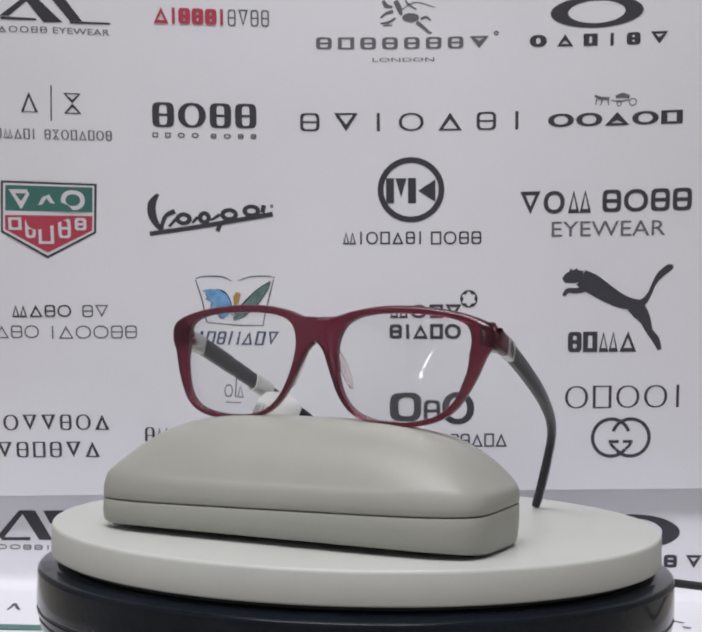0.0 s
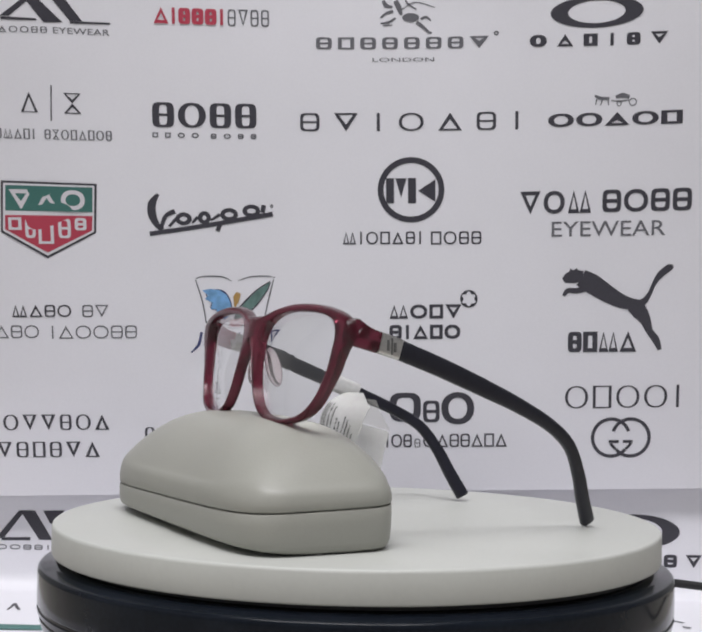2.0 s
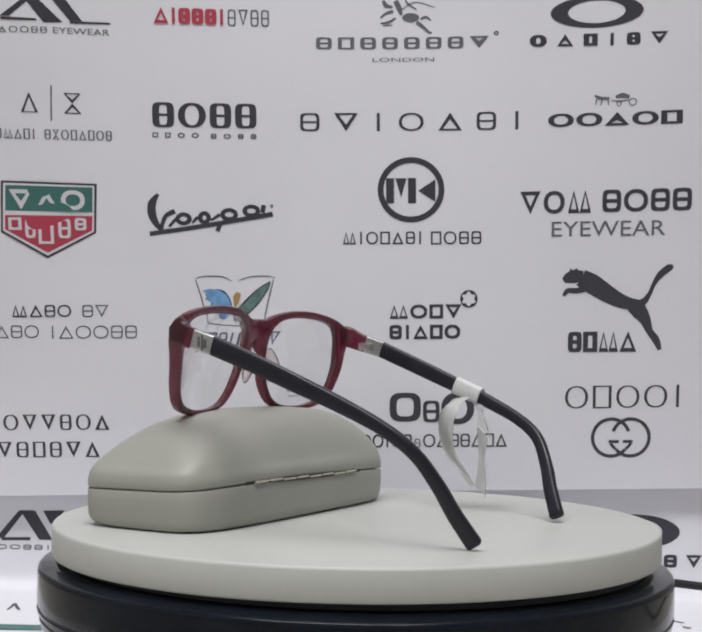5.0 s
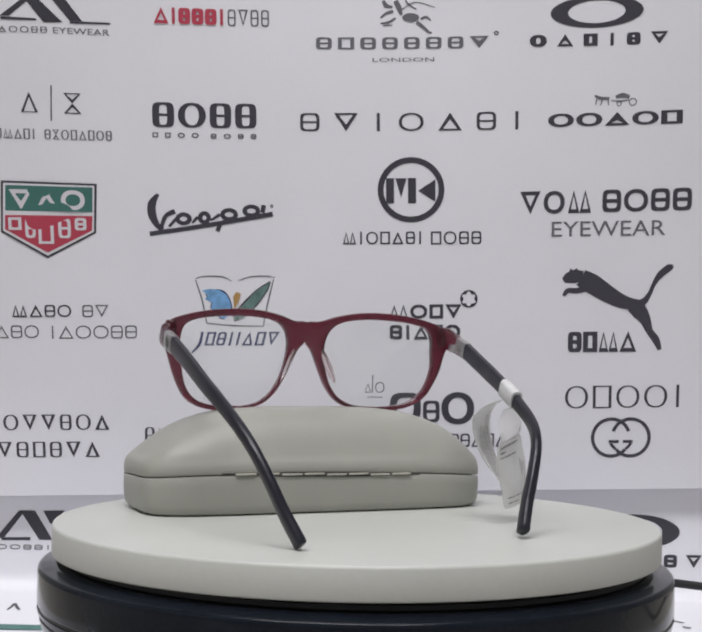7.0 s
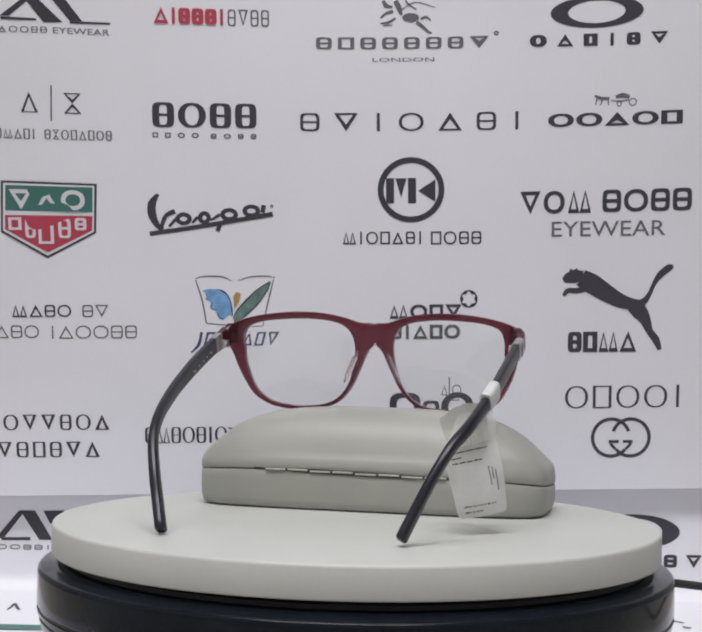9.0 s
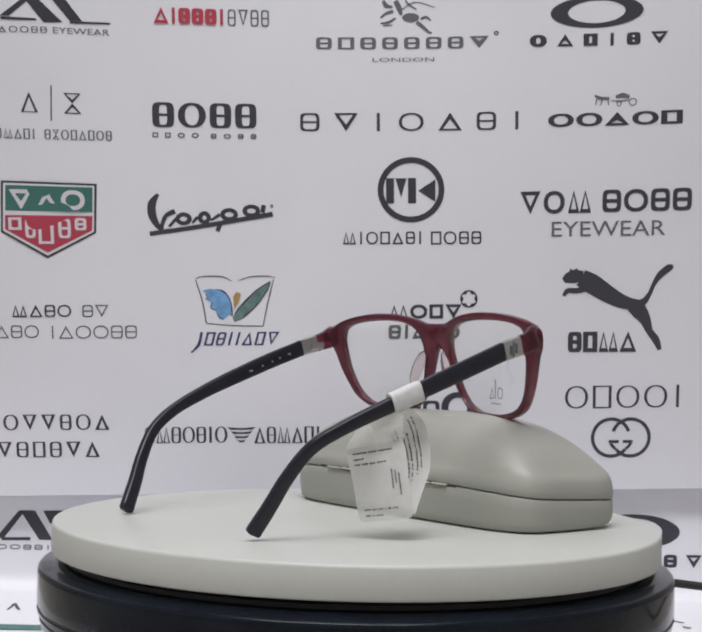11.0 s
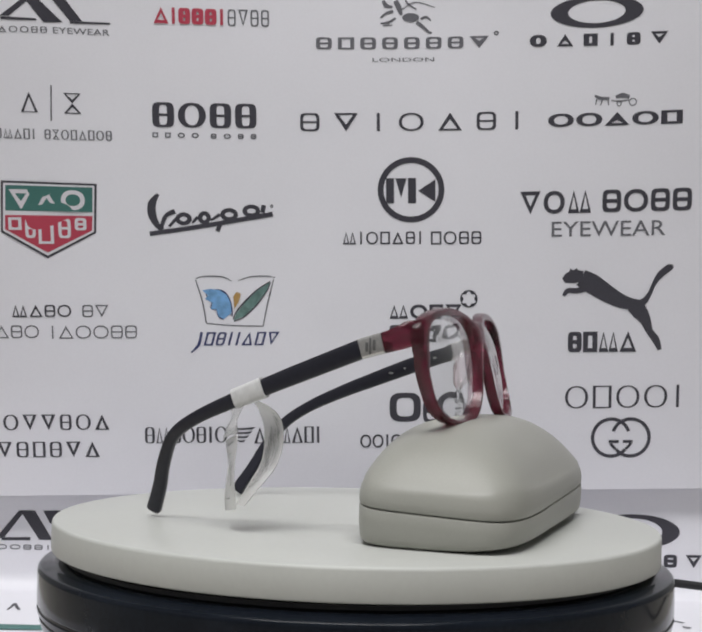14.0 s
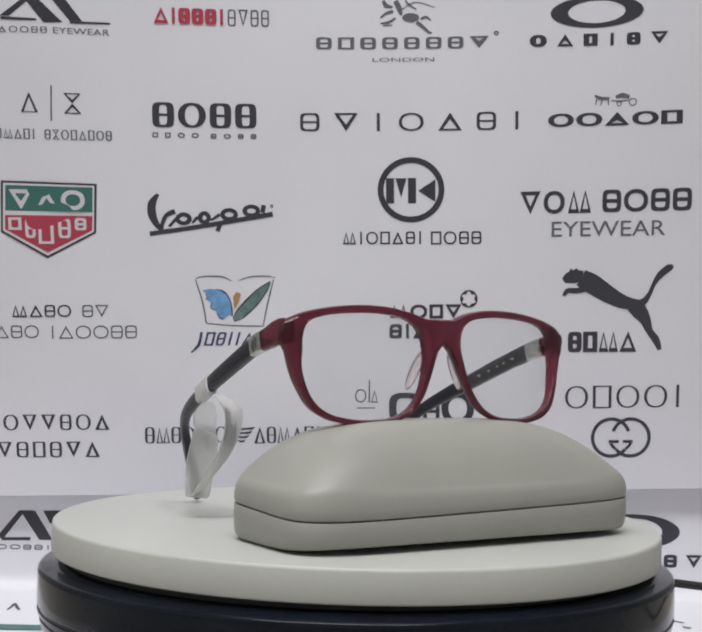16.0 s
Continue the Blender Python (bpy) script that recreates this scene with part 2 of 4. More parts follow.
def ring(m, u, v, a, b, w):
    oval(m, u, v, a, b, a - w, b - w)


def stroke(m, points, widths):
    """A brush stroke of changing width."""
    c = spline([(x, y, 0) for x, y in points], 5)
    edge = []
    for k, p in enumerate(c):
        d = c[min(k + 1, len(c) - 1)] - c[max(k - 1, 0)]
        d = Vector((-d.y, d.x, 0)).normalized()
        f = k / (len(c) - 1) * (len(widths) - 1)
        i = min(int(f), len(widths) - 2)
        w = (widths[i] + (widths[i + 1] - widths[i]) * (f - i)) / 2
        edge.append(((p + d * w).to_2d(), (p - d * w).to_2d()))
    for (a, b), (c2, d2) in zip(edge, edge[1:]):
        m.append([tuple(a), tuple(c2), tuple(d2), tuple(b)])


def lettering(text, u0, u1, v, h):
    """A line of readable words in the built-in font, laid on the upright sheet."""
    data = bpy.data.curves.new("words", "FONT")
    data.body, data.resolution_u = text, 3
    tmp = new("words", data)
    dg = bpy.context.evaluated_depsgraph_get()
    me = bpy.data.meshes.new_from_object(tmp.evaluated_get(dg))
    bpy.data.objects.remove(tmp)
    xs, ys = [p.co.x for p in me.vertices], [p.co.y for p in me.vertices]
    for p in me.vertices:
        p.co = upright(u0 + (p.co.x - min(xs)) / (max(xs) - min(xs)) * (u1 - u0), v + (p.co.y - min(ys)) / (max(ys) - min(ys)) * h, 0.2)
    me.materials.append(INK["ink_grey"])
    ob = new("printed_words", me)
    ob.parent = UPRIGHT
    tagged(ob, "small grey printed word " + text.lower())


def islands(polys):
    """Groups of polygons that share corners."""
    groups = []
    for poly in polys:
        q = []
        for p in poly:
            if not q or (Vector(p) - Vector(q[-1])).length > 1e-4:
                q.append(p)
        if len(q) > 2 and (Vector(q[0]) - Vector(q[-1])).length < 1e-4:
            q.pop()
        if len(q) < 3:
            continue
        keys = {(round(u, 2), round(v, 2)) for u, v in q}
        members = [q]
        rest = []
        for other_keys, other in groups:
            if other_keys & keys:
                keys |= other_keys
                members = other + members
            else:
                rest.append((other_keys, other))
        groups = rest + [(keys, members)]
    return [members for keys, members in groups]


def print_marks():
    for polys, ink, label, place, thing in MARKS:
        groups = islands(polys)
        if len(groups) > 12:
            groups = [[q for g in groups for q in g]]
        for g in groups:
            bm = bmesh.new()
            for q in g:
                bm.faces.new([bm.verts.new(place(u, v, LAYER.get(ink, 0.2))) for u, v in q])
            bmesh.ops.remove_doubles(bm, verts=bm.verts[:], dist=0.00001)
            bmesh.ops.triangulate(bm, faces=bm.faces[:])
            part("printed_mark", bm, INK[ink], thing, label, smooth=False)


def upright_marks():
    m = mark("ink_black", "dark slanted emblem of printed bars")
    m.append([(-167.6, 223.3), (-158.0, 231.3), (-155.2, 234.0), (-151.6, 234.0), (-163.3, 223.6)])
    m.append([(-167.0, 223.1), (-151.4, 223.2), (-151.0, 222.2), (-167.2, 221.7)])
    m.append([(-157.6, 233.8), (-151.8, 233.9), (-139.4, 222.0), (-147.9, 221.5)])
    m.append([(-145.4, 234.4), (-139.2, 234.6), (-130.4, 222.9), (-136.1, 222.9)])
    m.append([(-136.1, 222.8), (-117.5, 222.9), (-117.4, 222.1), (-136.1, 221.6)])
    m = mark("ink_grey", "small grey printed line of plain shapes")
    run(m, -168.4, -146.6, 215.9, 2.9, "^oo88", 0.6, 0.3, 0.6, rise=0.8)
    lettering("EYEWEAR", -143.9, -117.9, 216.7, 2.9)
    m = mark("ink_red", "bold red printed line of plain shapes")
    run(m, -97.0, -62.8, 223.7, 7.7, "^|888|", 2.3, 0.1, 0.7)
    m = mark("ink_grey", "thin grey printed line of plain shapes")
    run(m, -61.6, -41.4, 223.5, 8.0, "8v88", 0.75, 0.25, 0.9)
    m = mark("ink_grey", "grey printed emblem of a leaping form in broken strokes")
    oval(m, 28.6, 228.2, 4.2, 2.2, 0.1, 0.1, 24)
    stroke(m, [(13.7, 228.2), (16.4, 230.3), (19.9, 231.4)], [0.8, 1.3, 1.5])
    stroke(m, [(13.7, 225.5), (17.7, 226.0), (21.0, 228.0)], [0.8, 1.2, 1.0])
    stroke(m, [(14.8, 224.4), (19.4, 224.6)], [0.5, 0.5])
    stroke(m, [(31.4, 226.0), (34.7, 223.6), (37.6, 221.0), (39.0, 220.9)], [2.0, 1.6, 1.2, 0.8])
    stroke(m, [(33.6, 227.5), (36.4, 228.3), (38.6, 226.6)], [1.2, 1.2, 0.7])
    stroke(m, [(23.8, 232.0), (31.0, 235.6), (40.6, 233.0)], [0.5, 0.5, 0.4])
    stroke(m, [(21.0, 236.5), (22.6, 233.5), (24.0, 229.5)], [2.2, 2.8, 1.4])
    stroke(m, [(15.0, 236.6), (16.4, 234.2), (19.6, 233.4)], [1.6, 2.2, 1.0])
    stroke(m, [(26.0, 236.8), (27.6, 234.6), (31.6, 232.0)], [0.7, 1.0, 0.5])
    m = mark("ink_grey", "wide dark grey printed line of plain shapes")
    run(m, -18.4, 67.2, 212.9, 5.8, "8h88888v", 1.9, 0.32, 0.45)
    ring(m, 70.8, 219.9, 1.2, 1.1, 0.6)
    lettering("LONDON", 9.5, 40.2, 206.8, 1.9)
    m = mark("ink_black", "wide black oval ring")
    oval(m, 119.3, 228.3, 22.1, 7.6, 13.6, 5.4)
    m = mark("ink_black", "bold black printed line of plain shapes")
    run(m, 87.2, 153.0, 212.6, 5.9, "o^h|8v", 3.0, 0.62, 0.5, rise=-1.0)
    m = mark("ink_black", "dark printed wedge and crossed wedges with a fine upright line")
    run(m, -160.0, -152.2, 179.4, 9.4, "^", 0.9, thin=0.5)
    run(m, -140.3, -132.3, 179.3, 9.7, "x", 1.3, thin=0.5)
    m.append([(-146.0, 192.5), (-145.5, 192.5), (-146.0, 175.6), (-146.6, 175.6)])
    m = mark("ink_grey", "small grey printed line of plain shapes")
    run(m, -172.0, -153.8, 166.8, 4.8, "8m^h|", 0.75, 0.22, 0.6)
    run(m, -149.7, -118.3, 166.9, 4.7, "8xoh^ho8", 0.75, 0.22, 0.6)
    m = mark("ink_black", "bold black printed line of plain shapes")
    run(m, -98.9, -48.2, 173.9, 12.1, "8o88", 3.4, 0.14, 0.36)
    m = mark("ink_grey", "small spaced grey printed line of plain shapes")
    run(m, -99.0, -76.6, 169.0, 2.4, "hhoo", 0.7, 1.0)
    run(m, -70.8, -48.4, 168.8, 2.4, "8o88", 0.7, 1.0)
    m = mark("ink_black", "wide spaced black printed line of plain shapes")
    run(m, -26.7, 84.0, 172.8, 8.9, "8v|o^8|", 1.5, 0.62, 0.6)
    m = mark("ink_grey", "grey printed emblem of small strokes and wheels")
    stroke(m, [(119.0, 188.3), (121.5, 186.9), (126.0, 186.6)], [0.9, 1.7, 1.4])
    stroke(m, [(122.6, 186.0), (121.8, 183.4)], [0.6, 0.5])
    stroke(m, [(125.4, 185.8), (125.6, 183.4)], [0.6, 0.5])
    stroke(m, [(119.9, 186.6), (119.4, 183.8)], [0.6, 0.5])
    stroke(m, [(129.0, 187.2), (132.4, 187.8), (135.6, 187.0)], [1.4, 2.6, 1.6])
    stroke(m, [(126.8, 185.6), (131.0, 185.2), (135.4, 185.6)], [0.4, 0.7, 0.5])
    ring(m, 130.6, 184.0, 1.2, 1.3, 0.4)
    ring(m, 137.2, 184.6, 1.9, 1.9, 0.45)
    m = mark("ink_black", "bold black printed line of plain shapes")
    run(m, 96.4, 161.0, 173.5, 6.5, "oo^oh", 2.9, 0.1, 0.4)
    m = mark("ink_black", "black outlined shield ground")
    m.append([(-170.7, 146.9), (-126.2, 146.0), (-127.2, 122.3), (-150.6, 109.8), (-171.9, 122.4)])
    m = mark("ink_white", "white shield lining")
    m.append([(-169.7, 145.8), (-127.3, 145.1), (-128.2, 122.8), (-150.5, 111.1), (-170.9, 123.0)])
    m = mark("ink_green", "green upper field of the shield")
    m.append([(-168.7, 144.8), (-128.2, 144.2), (-128.6, 132.3), (-169.3, 132.7)])
    m = mark("ink_red", "red lower field of the shield")
    m.append([(-169.5, 130.5), (-128.6, 130.4), (-129.1, 123.4), (-150.5, 112.6), (-169.8, 123.7)])
    m = mark("ink_white2", "white plain shapes on the green field")
    run(m, -167.2, -132.0, 133.2, 9.6, "v^o", 2.2, 0.12, 0.9)
    m = mark("ink_white2", "white plain shapes on the red field")
    for u0, u1, v, h, k in ((-168.2, -162.1, 123.4, 6.0, "h"), (-160.5, -155.6, 119.6, 9.6, "8"), (-154.4, -147.2, 116.8, 12.2, "h"),
                            (-145.0, -139.1, 119.6, 9.6, "8"), (-137.2, -131.6, 123.4, 6.0, "8")):
        run(m, u0, u1, v, h, k, 1.5)
    m = mark("ink_black", "black slanted sweep of printed strokes")
    stroke(m, [(-97.0, 141.5), (-100.0, 136.7), (-100.0, 131.2), (-97.6, 126.2), (-95.0, 124.0)], [1.6, 4.0, 4.2, 2.6, 2.0])
    stroke(m, [(-96.0, 124.2), (-93.6, 130.6), (-89.0, 133.2)], [1.8, 2.0, 2.6])
    stroke(m, [(-101.4, 122.0), (-76.1, 125.8), (-40.8, 131.9)], [2.2, 2.2, 2.4])
    for u, v, a in ((-84.8, 129.4, 4.0), (-74.6, 130.0, 3.2), (-62.4, 131.6, 4.4), (-51.4, 133.4, 4.4)):
        oval(m, u, v, a, 3.2, a - 2.2, 1.2, 24)
    stroke(m, [(-91.9, 125.6), (-88.6, 129.4)], [1.2, 1.6])
    stroke(m, [(-80.6, 127.4), (-77.8, 130.4)], [1.2, 1.6])
    stroke(m, [(-71.4, 128.8), (-67.0, 131.6)], [1.2, 1.6])
    stroke(m, [(-66.9, 127.0), (-68.3, 123.4)], [2.4, 2.2])
    stroke(m, [(-45.2, 136.3), (-45.9, 132.6)], [2.2, 2.2])
    ring(m, -41.3, 135.8, 0.8, 0.8, 0.4)
    m = mark("ink_black", "black ring")
    ring(m, 28.4, 143.7, 16.7, 16.2, 2.9)
    m = mark("ink_black", "bold black posts and wedges inside the ring")
    for c in (15.9, 26.9):
        m.append([(c, 149.5), (c + 4.0, 149.5), (c + 4.0, 137.0), (c, 137.0)])
    m.append([(20.6, 149.4), (26.2, 149.4), (23.4, 140.0)])
    m.append([(32.0, 143.2), (40.6, 148.8), (40.6, 137.6)])
    m = mark("ink_black", "thin black printed line of plain shapes")
    run(m, -5.9, 34.3, 116.7, 6.3, "m|oh^8|", 0.85, 0.2, 0.9)
    run(m, 38.3, 63.6, 116.4, 6.5, "ho88", 0.85, 0.2, 0.9)
    m = mark("ink_black", "large black printed line of plain shapes")
    run(m, 83.0, 117.9, 130.9, 11.2, "vom", 2.1, 0.16, 0.9, rise=0.4)
    run(m, 123.4, 166.6, 131.3, 11.1, "8o88", 2.1, 0.12, 0.9, rise=0.2)
    lettering("EYEWEAR", 98.6, 154.4, 119.6, 7.5)
    m = mark("ink_black", "thin black printed line of plain shapes")
    run(m, -168.8, -140.5, 81.1, 6.0, "m^8o", 0.85, 0.16, 0.9)
    m = mark("ink_grey", "thin grey printed line of plain shapes")
    run(m, -135.2, -122.6, 81.0, 6.0, "8v", 0.65, 0.16, 0.9)
    run(m, -177.4, -156.4, 70.8, 6.3, "^8o", 0.65, 0.16, 0.9)
    run(m, -151.6, -108.9, 70.4, 6.4, "|^oo88", 0.65, 0.16, 0.9)
    m = mark("ink_grey", "grey outlined open page emblem")
    stroke(m, [(-79.5, 99.9), (-75.5, 101.0), (-66.6, 100.8), (-61.6, 98.6)], [0.3, 0.7, 0.3])
    stroke(m, [(-58.5, 98.8), (-52.2, 100.8), (-43.7, 101.0), (-40.0, 100.3)], [0.3, 0.7, 0.3])
    stroke(m, [(-79.5, 99.3), (-76.2, 88.0), (-74.6, 77.8)], [0.5, 0.7, 0.6])
    stroke(m, [(-40.8, 99.4), (-43.8, 88.0), (-46.3, 76.3)], [0.5, 0.7, 0.5])
    stroke(m, [(-74.6, 77.6), (-60.6, 76.4), (-46.3, 76.1)], [0.5, 0.6, 0.5])
    m = mark("ink_blue", "blue lobed wing shape on the page emblem")
    m.append([(-76.3, 94.1), (-72.3, 94.8), (-67.4, 94.1), (-63.9, 91.4), (-62.2, 87.0), (-62.1, 82.5), (-65.9, 79.8), (-68.5, 81.2),
              (-69.4, 84.7), (-72.5, 84.8), (-71.5, 87.9), (-75.0, 89.7), (-73.5, 91.5)])
    m = mark("ink_leaf", "green leaf shape on the page emblem")
    m.append([(-61.0, 78.9), (-59.6, 82.5), (-55.7, 87.4), (-48.9, 94.0), (-42.6, 98.0), (-44.3, 94.0), (-49.7, 86.9), (-55.8, 81.1)])
    m = mark("ink_navy", "dark outline of the page emblem")
    stroke(m, [(-73.0, 94.0), (-67.4, 94.1), (-63.9, 91.4), (-62.0, 86.0), (-61.6, 81.0)], [0.4, 0.9, 0.9, 0.5])
    stroke(m, [(-74.4, 92.6), (-73.6, 90.2), (-71.6, 87.9), (-72.0, 85.2), (-69.4, 84.4), (-68.4, 81.0), (-66.0, 79.6)], [0.5, 0.8, 0.5])
    m = mark("ink_black", "dark outline of the leaf")
    stroke(m, [(-61.2, 79.6), (-59.6, 83.4), (-55.7, 88.0), (-48.9, 94.4), (-42.6, 98.4)], [0.4, 0.8, 0.4])
    stroke(m, [(-42.4, 98.0), (-44.1, 94.0), (-49.4, 86.7), (-55.8, 80.8), (-60.8, 78.6)], [0.4, 0.7, 0.4])
    m = mark("ink_ochre", "ochre drop on the page emblem")
    m.append([(-61.0, 91.0), (-59.4, 93.2), (-57.2, 92.3), (-58.2, 88.7), (-60.5, 84.7)])
    m = mark("ink_navy", "blue printed line of slanted plain shapes")
    run(m, -76.2, -40.0, 66.5, 6.7, "h8||^hv", 1.1, 0.2, 0.7, slant=0.28)
    stroke(m, [(-77.0, 73.2), (-78.6, 67.0), (-82.4, 63.0)], [1.2, 1.5, 0.7])
    m = mark("ink_black", "bold black printed line of plain shapes")
    run(m, 17.3, 53.6, 79.3, 7.1, "mohv", 1.6, 0.14, 0.9)
    run(m, 17.2, 53.0, 69.0, 7.2, "8|^ho", 1.7, 0.12, 0.9)
    m = mark("ink_black", "small black ring with a six-lobed opening")
    rim = []
    for k in range(48):
        a = 2 * math.pi * k / 48
        r = 3.25 - 0.55 * math.cos(6 * a)
        rim.append(((57.3 + 4.4 * math.cos(a), 89.1 + 4.4 * math.sin(a)), (57.3 + r * math.cos(a), 89.1 + r * math.sin(a))))
    for p, q in zip(rim, rim[1:] + rim[:1]):
        m.append([p[0], q[0], q[1], p[1]])
    m = mark("ink_black", "black sweeping leap-shaped emblem")
    m.append([(105.4, 101.0), (107.6, 102.4), (108.0, 103.8), (109.6, 102.9), (111.2, 103.9), (112.0, 102.9), (114.6, 102.4), (113.6, 97.6), (110.6, 96.5),
              (105.5, 96.6), (104.1, 98.8)])
    stroke(m, [(113.4, 99.2), (119.0, 96.0), (126.0, 91.4), (133.6, 87.2), (140.6, 85.6), (144.6, 86.9), (147.6, 91.2), (149.4, 95.6), (152.6, 100.4), (156.8, 103.8)],
           [8.6, 10.0, 8.8, 7.0, 5.2, 3.4, 2.0, 2.0, 3.4, 3.6])
    stroke(m, [(156.6, 103.6), (158.6, 104.4)], [3.6, 1.6])
    stroke(m, [(116.0, 94.0), (111.8, 92.7), (106.9, 92.7), (104.8, 90.2)], [3.4, 2.8, 2.6, 1.6])
    stroke(m, [(138.6, 85.0), (142.6, 82.0), (145.8, 77.4), (147.7, 72.4), (151.0, 67.9), (153.2, 62.7)], [6.0, 8.0, 5.4, 3.4, 3.8, 2.0])
    m = mark("ink_black", "bold black printed line of plain shapes")
    run(m, 107.2, 141.5, 61.8, 10.3, "8hm^", 2.5, 0.08, 0.8)
    m = mark("ink_black", "serif-weight black printed line of plain shapes")
    run(m, -175.8, -123.9, 25.0, 7.8, "ovv8o^", 1.25, 0.3, 0.45, rise=-0.4)
    run(m, -179.4, -129.0, 11.3, 7.8, "v8h8v^", 1.25, 0.3, 0.45, rise=-0.4)
    m = mark("ink_black", "black printed line of plain shapes")
    run(m, -106.3, -65.1, 17.5, 8.1, "8m8o8|o", 1.2, 0.12, 0.35)
    run(m, -51.6, -17.9, 16.9, 8.3, "^8m^h|", 1.2, 0.12, 0.35)
    m = mark("ink_black", "striped black spread emblem")
    for k in range(4):
        a, z = 6.9 - 1.5 * k, 25.2 - 2.1 * k
        m.append([(-58.0 - a, z), (-58.0 - a * 0.2, z - 0.5), (-58.0 + a * 0.2, z - 0.5), (-58.0 + a, z), (-58.0 + a - 1.4, z - 1.3), (-58.0 - a + 1.4, z - 1.3)])
    m = mark("ink_black", "heavy black printed line of plain shapes")
    frame_ring(m, 17.0, 32.9, 27.2, 14.7, 3.6, 2.6, 3.4)
    run(m, 34.0, 42.4, 26.8, 11.0, "8", 1.9)
    frame_ring(m, 43.3, 60.0, 25.6, 16.4, 3.6, 2.8, 2.2)
    m = mark("ink_black", "thin black printed line of plain shapes")
    run(m, 2.1, 28.3, 14.1, 6.7, "oo|o8", 0.9, 0.12, 0.9)
    run(m, 29.6, 32.6, 14.0, 4.4, "8", 0.5)
    run(m, 34.0, 76.7, 14.0, 6.8, "o^88^h^", 0.85, 0.12, 0.9)
    m = mark("ink_black", "black printed line of plain shapes")
    run(m, 106.1, 165.6, 33.2, 11.4, "ohoo|", 1.4, 0.22, 0.45, rise=0.4)
    m = mark("ink_black", "two interlocked black open rings")
    for c, way in ((129.7, 1), (139.6, -1)):
        arc = [(c - way * 9.4 * math.cos(radians(a)), 18.2 + 9.5 * math.sin(radians(a))) for a in range(-140, 161, 10)]
        stroke(m, arc, [1.7, 1.7])
        m.append([(c + way * 6.0, 16.9), (c + way * 11.0, 16.9), (c + way * 11.0, 15.4), (c + way * 6.0, 15.4)])
        stroke(m, [(c + way * 10.2, 15.3), (c + way * 8.8, 13.6), (c + way * 7.4, 12.3)], [1.4, 1.4])


def lying_marks():
    m = mark("ink_black", "dark slanted emblem of printed bars", lying, LYING)
    m.append([(-184.3, 40.4), (-172.6, 26.0), (-169.8, 26.5), (-180.1, 40.4)])
    m.append([(-172.1, 26.0), (-164.5, 26.0), (-155.1, 40.9), (-161.9, 40.9)])
    m.append([(-180.8, 39.9), (-166.5, 39.6), (-166.4, 41.2), (-181.2, 41.4)])
    m.append([(-160.3, 26.0), (-149.2, 25.7), (-155.3, 32.7), (-156.7, 32.3)])
    m = mark("ink_grey", "small grey printed line of plain shapes", lying, LYING)
    run(m, -183.6, -156.1, 43.4, 2.6, "oo88|", 0.6, 0.3)
    m = mark("ink_black", "dark printed stroke", lying, LYING)
    m.append([(-162.8, 119.7), (-163.7, 103.4), (-162.2, 103.4), (-156.2, 119.2), (-157.6, 119.4), (-161.8, 109.0), (-161.8, 118.7)])
    m = mark("ink_green", "green edge of a printed shield", lying, LYING)
    m.append([(-160.9, 152.0), (-136.0, 153.0), (-132.2, 163.0), (-157.9, 163.0)])
    m = mark("ink_black", "bold black printed line of plain shapes", lying, LYING)
    run(m, 160.1, 167.0, 43.0, 6.6, "8", 2.0)
    wedge(m, 171.6, 179.9, 43.0, 6.6, 2.0, 1.8)
    m = mark("ink_grey", "small dark printed bars", lying, LYING)
    m.append([(151.9, 118.7), (156.2, 123.7), (154.4, 125.7), (150.9, 122.0)])
    m.append([(152.9, 132.0), (156.6, 134.7), (154.8, 137.7), (152.3, 136.0)])
    m = mark("ink_black", "wide black oval ring", lying, LYING)
    oval(m, 144.2, 31.3, 24.1, 8.9, 14.9, 6.7)


upright_marks()
lying_marks()
print_marks()


